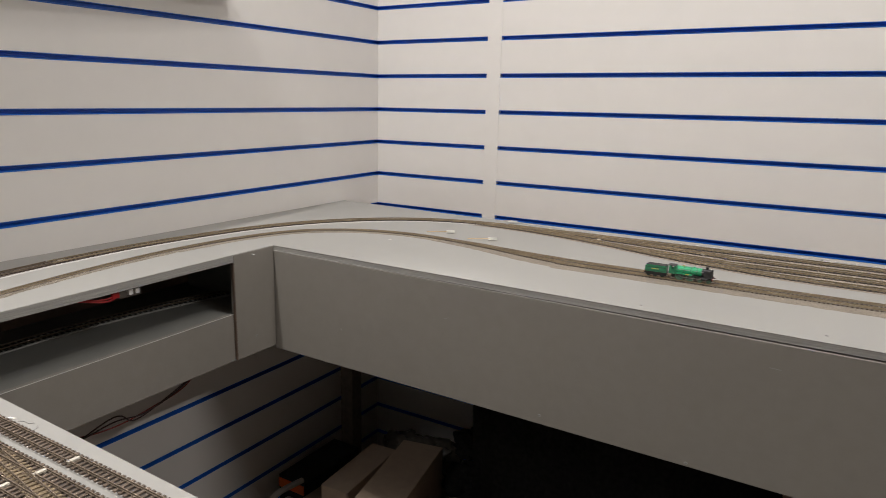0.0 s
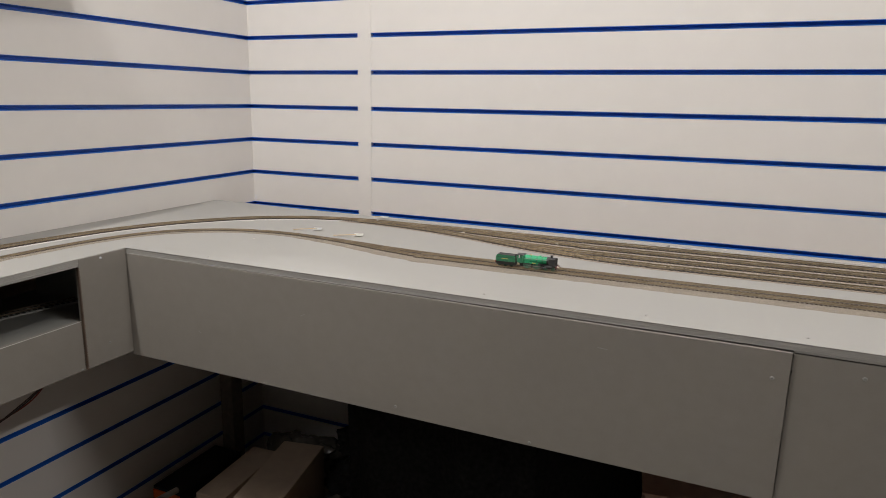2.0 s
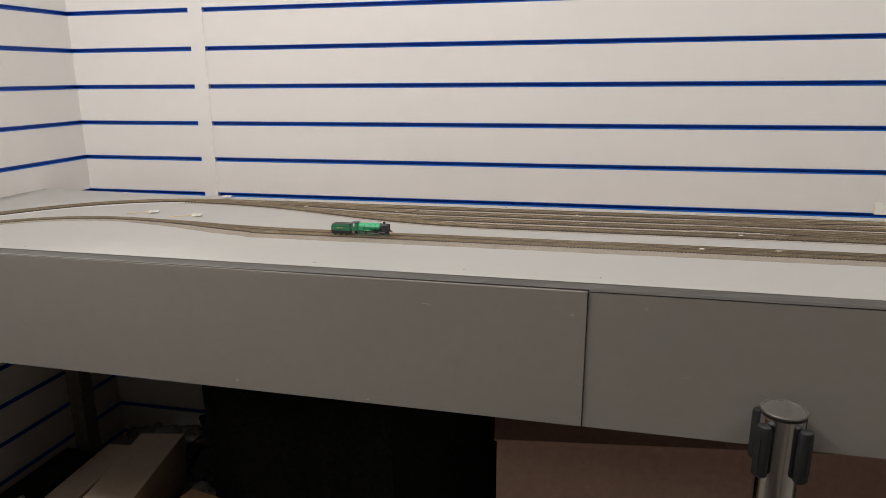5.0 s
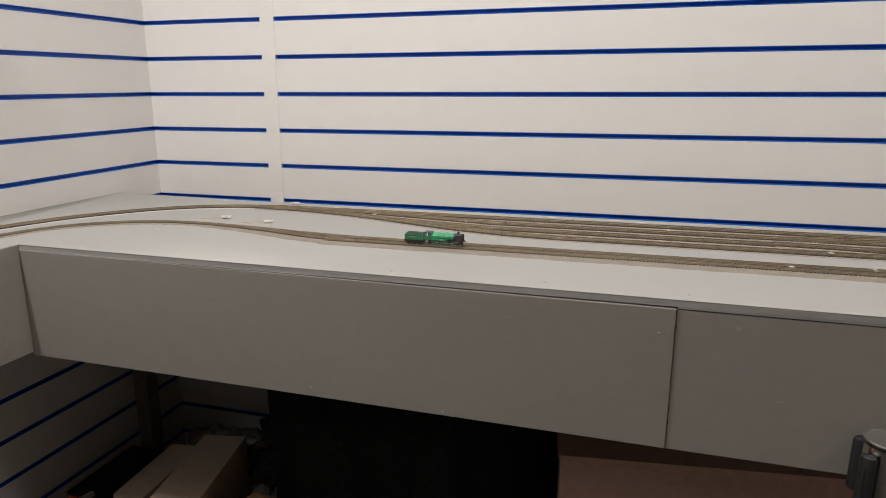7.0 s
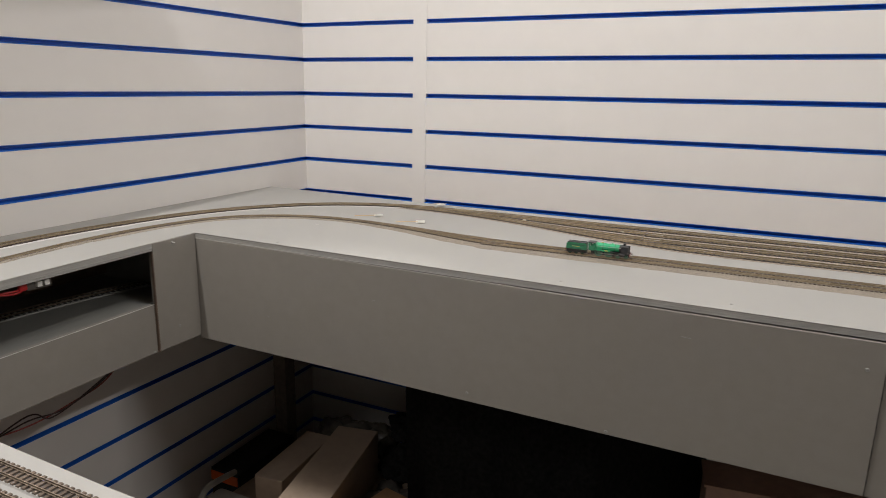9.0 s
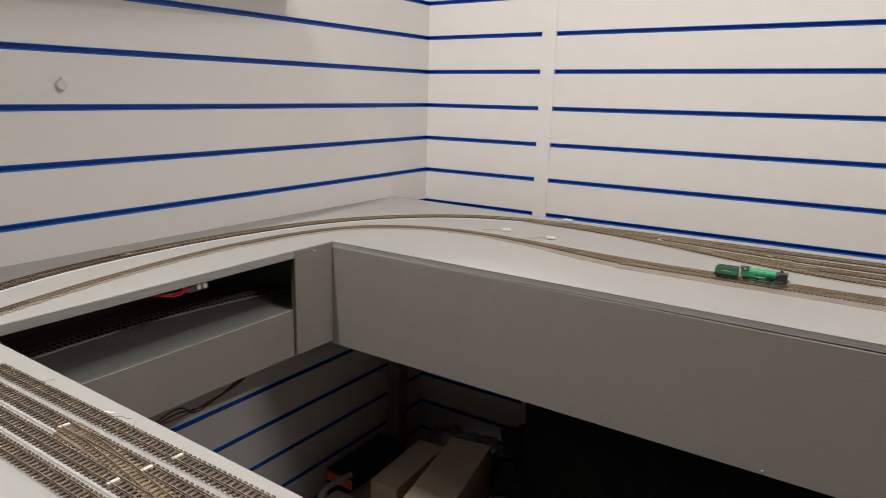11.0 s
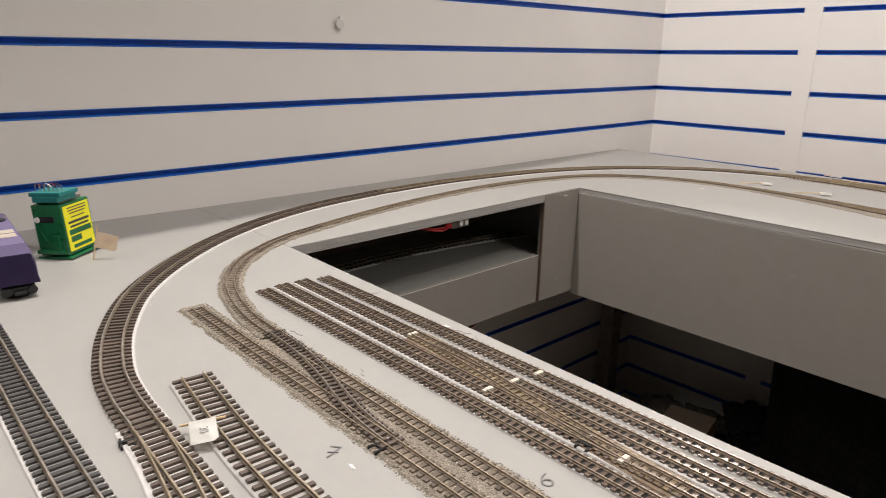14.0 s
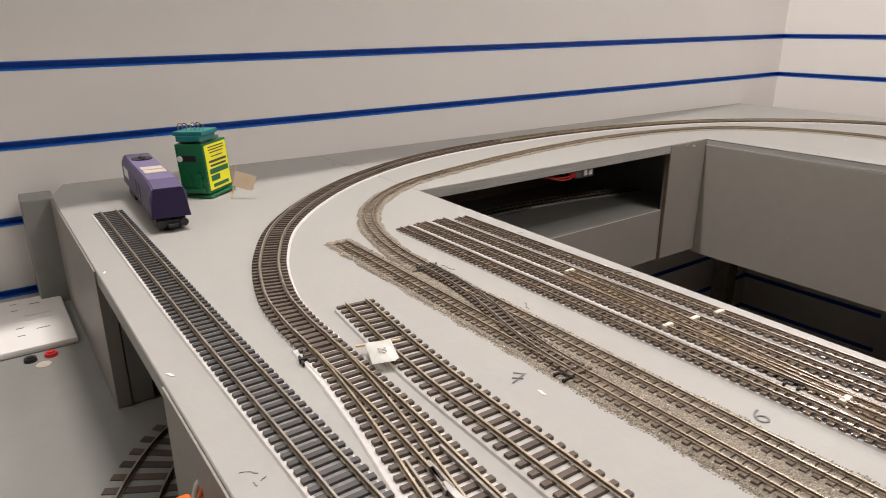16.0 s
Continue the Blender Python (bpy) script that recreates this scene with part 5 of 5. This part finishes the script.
# ---------------------------------------------------------------- recess: terminal with red wires; wires below
term = thing("terminal_block", pose(-1.055, 0.69, BOARD - T + rise(0.69)), "small white terminal block with red wires under the baseboard", "terminal block")
bm = bmesh.new()
box(bm, -0.008, 0.004, -0.016, 0.024, -0.016, -0.001, 0.001)
part("block", bm, POLY, term)
for y in (0.002, 0.014):
    bm = bmesh.new()
    box(bm, 0.003, 0.009, y - 0.004, y + 0.004, -0.012, -0.003, 0.0008)
    part("terminal", bm, WHITE, term)
for k in range(2):
    bm = bmesh.new()
    tube(bm, [(0.0, -0.016, -0.008 - 0.004 * k), (0.0, -0.04, -0.012 - 0.004 * k), (-0.01, -0.09, -0.006), (-0.03, -0.17, -0.004 - 0.003 * k)], 0.0016, 8)
    part("wire", bm, RED, term)
bm = bmesh.new()
box(bm, -0.002, 0.004, -0.028, -0.014, -0.014, -0.004, 0.002)
part("sleeve", bm, RED, term)
for k, mat in enumerate((WIRE_RED, WIRE_DARK, WIRE_DARK)):
    bm = bmesh.new()
    tube(bm, [(-1.14 + 0.01 * k, 0.93, 0.79), (-1.18, 0.885 - 0.01 * k, 0.71), (-1.2, 0.82 - 0.02 * k, 0.682 - 0.006 * k), (-1.21, 0.74, 0.668 + 0.010 * k), (-1.225, 0.66 - 0.02 * k, 0.672 - 0.008 * k), (-1.27, 0.5, 0.69), (-1.3, 0.35, 0.78)], 0.0015, 8)
    solid("loose_wire", bm, mat, "loose dark wire hanging below the baseboard", "wire", kind="", group="loose wires", smooth=True)

# ---------------------------------------------------------------- below the boards


def carton(name, x0, x1, y0, y1, z0, z1, mat, label, turn=0.0, flap=True, category="box", group=""):
    cx, cy = (x0 + x1) / 2, (y0 + y1) / 2
    ob = thing(name, pose(cx, cy, z0, 0, 0, turn), label, category, group)
    a, b, h = (x1 - x0) / 2, (y1 - y0) / 2, z1 - z0
    bm = bmesh.new()
    box(bm, -a, a, -b, b, 0, h, 0.002)
    part("body", bm, mat, ob)
    if flap:
        bm = bmesh.new()
        box(bm, -a + 0.002, a - 0.002, -b - 0.0022, -b - 0.0004, h * 0.25, h - 0.001, 0.0004)
        box(bm, -a * 0.3, a * 0.3, -b - 0.003, -b - 0.0012, h * 0.3, h * 0.5, 0.0004)
        part("end_flap", bm, mat, ob)
    return ob


carton("carton", -1.20, -0.80, 1.05, 1.60, 0.0, 0.235, CARD, "plain cardboard carton on the floor", -3, False)
carton("long_box", -1.116, -1.033, 1.22, 1.465, 0.236, 0.326, CARD_PALE, "long pale cardboard box with tucked end flap", 4, group="long boxes")
carton("long_box", -0.966, -0.85, 1.105, 1.453, 0.236, 0.385, CARD_PALE, "long pale cardboard box lying on a carton", 11, group="long boxes")
ob = carton("black_box", -1.302, -1.205, 1.26, 1.5, 0.0, 0.27, BLACK, "black box with an orange end", 0, False)
bm = bmesh.new()
box(bm, -0.046, 0.046, -0.124, -0.1205, 0.235, 0.262, 0.0006)
part("end_band", bm, ORANGE, ob, "orange end band")
bin_ = thing("plastic_tub", pose(-1.12, 1.12, 0.236), "pale translucent plastic tub", "tub")
bm = bmesh.new()
tube(bm, [(-0.075, 0.12, 0.06), (-0.08, 0.03, 0.065), (-0.05, -0.02, 0.06), (0.03, -0.03, 0.05)], 0.008, 8)
part("rim", bm, TUB, bin_, smooth=True)
bm = bmesh.new()
box(bm, -0.08, 0.03, -0.03, 0.07, 0.0, 0.045, 0.012)
part("tub_body", bm, TUB, bin_, smooth=True)
rng = random.Random(5)
for i in range(7):
    bm = bmesh.new()
    bmesh.ops.create_icosphere(bm, subdivisions=4, radius=0.07)
    for v in bm.verts:
        d = v.co.normalized()
        v.co *= 1 + 0.5 * noise.noise(d * 2.2 + Vector((i * 7, 0, 0))) + 0.16 * noise.noise(d * 7 + Vector((i * 3, 5, 0)))
        v.co.z = max(-0.035, v.co.z * 0.6)
    ob = solid("plastic_bag", bm, POLY if i % 3 else CLOTH, "crumpled clear plastic bag in the dark corner", "bag", kind="", group="plastic bags", smooth=True)
    bx, by, bz = ((-0.83, 1.52, 0.27), (-0.98, 1.58, 0.27), (-0.80, 1.40, 0.22), (-0.82, 1.28, 0.21), (-1.1, 1.6, 0.25), (-0.80, 1.18, 0.16), (-0.86, 1.62, 0.33))[i]
    ob.matrix_basis = pose(bx, by, bz, 0, 0, i * 50)
for i, (bx, by, mat) in enumerate(((-0.80, 1.16, BLUE_PACK), (-0.84, 1.12, CARD_PALE), (-0.81, 1.06, ORANGE))):
    bm = bmesh.new()
    box(bm, -0.02, 0.02, -0.09, 0.09, -0.012, 0.012, 0.002)
    ob = solid("packet", bm, mat, "flat coloured packet among the boxes", "packet", kind="", group="packets")
    ob.matrix_basis = pose(bx, by, 0.25, 0, 12 * i, -30 + 8 * i)
carton("tan_box", -0.797, -0.665, 1.06, 1.3, 0.0, 0.335, CARD_TAN, "tan cardboard box with an open flap", -12, False)
bb = thing("brown_box", pose(-0.057, 1.5, 0.0, 0, 0, 7), "large brown cardboard box with overhanging lid flaps", "box")
bm = bmesh.new()
box(bm, 0.006, 1.095, 0.003, 0.11, 0.0, 0.44, 0.002)
part("body", bm, CARD_BROWN, bb)
for x0, x1 in ((0.0, 0.55), (0.552, 1.1)):
    bm = bmesh.new()
    box(bm, x0, x1, -0.003, 0.11, 0.441, 0.446, 0.001)
    part("flap", bm, CARD_BROWN, bb)
# Black cloth hanging behind the fascia.
bm = bmesh.new()
rows = []
for i in range(41):
    x = -0.745 + 0.685 * i / 40
    y = 1.33 + 0.38 * max(0.0, (i - 28) / 12) + 0.012 * math.sin(i * 0.9) + 0.01 * noise.noise((i * 0.31, 2, 0))
    rows.append([bm.verts.new((x + 0.03 * (0.98 - z) * (i < 2), y + 0.01 * math.sin(i * 0.5 + z * 3), z)) for z in (0.02, 0.2, 0.4, 0.6, 0.8, 0.983)])
fs = [bm.faces.new((a[k], a[k + 1], b[k + 1], b[k])) for a, b in zip(rows, rows[1:]) for k in range(5)]
bmesh.ops.solidify(bm, geom=fs, thickness=0.003)
solid("black_cloth", bm, CLOTH, "black cloth hanging below the baseboard", "cloth", kind="", smooth=True)

# ---------------------------------------------------------------- queue post
post = thing("queue_post", pose(0.405, 0.955, 0.0), "chrome queue barrier post with black belt clips", "barrier post")
bm = bmesh.new()
rod(bm, (0, 0, 0.008), (0, 0, 0.8525), 0.0276, n=48)
part("pole", bm, CHROME, post, smooth=True)
bm = bmesh.new()
rod(bm, (0, 0, 0.0), (0, 0, 0.014), 0.16, 0.15, 48)
part("base", bm, CHROME, post, smooth=True)
bm = bmesh.new()
rod(bm, (0, 0, 0.8515), (0, 0, 0.8555), 0.0286, 0.0292, 48)
part("collar", bm, BLACK, post, smooth=True)
bm = bmesh.new()
ring = [(0.0294, 0.8555), (0.0297, 0.8575), (0.0288, 0.8592), (0.0268, 0.8592), (0.0262, 0.8578)]
turns = [[bm.verts.new((r * math.cos(a), r * math.sin(a), z)) for r, z in ring] for a in (2 * math.pi * k / 48 for k in range(48))]
for a, b in zip(turns, turns[1:] + turns[:1]):
    for k in range(4):
        bm.faces.new((a[k], b[k], b[k + 1], a[k + 1]))
part("rim", bm, CAP_STEEL, post, "dark worn rim of the cap", smooth=True)
bm = bmesh.new()
rod(bm, (0, 0, 0.8545), (0, 0, 0.858), 0.0263, 0.0263, 48)
part("cap", bm, CAP_STEEL, post, "brushed steel cap", smooth=True)
for w in (38, 128, 218, 308):
    m = Matrix.Rotation(radians(w), 4, "Z")
    bm = bmesh.new()
    sides = [[bm.verts.new(m @ Vector((0.0355 + k * 0.0085 * math.cos(a), k * 0.0105 * math.sin(a), z))) for a in (2 * math.pi * q / 20 for q in range(20))] for z, k in ((0.768, 0.7), (0.771, 1.0), (0.838, 1.0), (0.842, 0.85), (0.8435, 0.5))]
    for a, b in zip(sides, sides[1:]):
        for k in range(20):
            bm.faces.new((a[k], a[(k + 1) % 20], b[(k + 1) % 20], b[k]))
    bm.faces.new(sides[-1])
    bm.faces.new(sides[0][::-1])
    clip_part = part("belt_clip", bm, BLACK, post, smooth=True)
    bm = bmesh.new()
    box(bm, 0.0435, 0.0446, -0.0035, 0.0035, 0.782, 0.828, 0.0004, m)
    part("slot", bm, WEB, clip_part, "dark slot for the belt end")
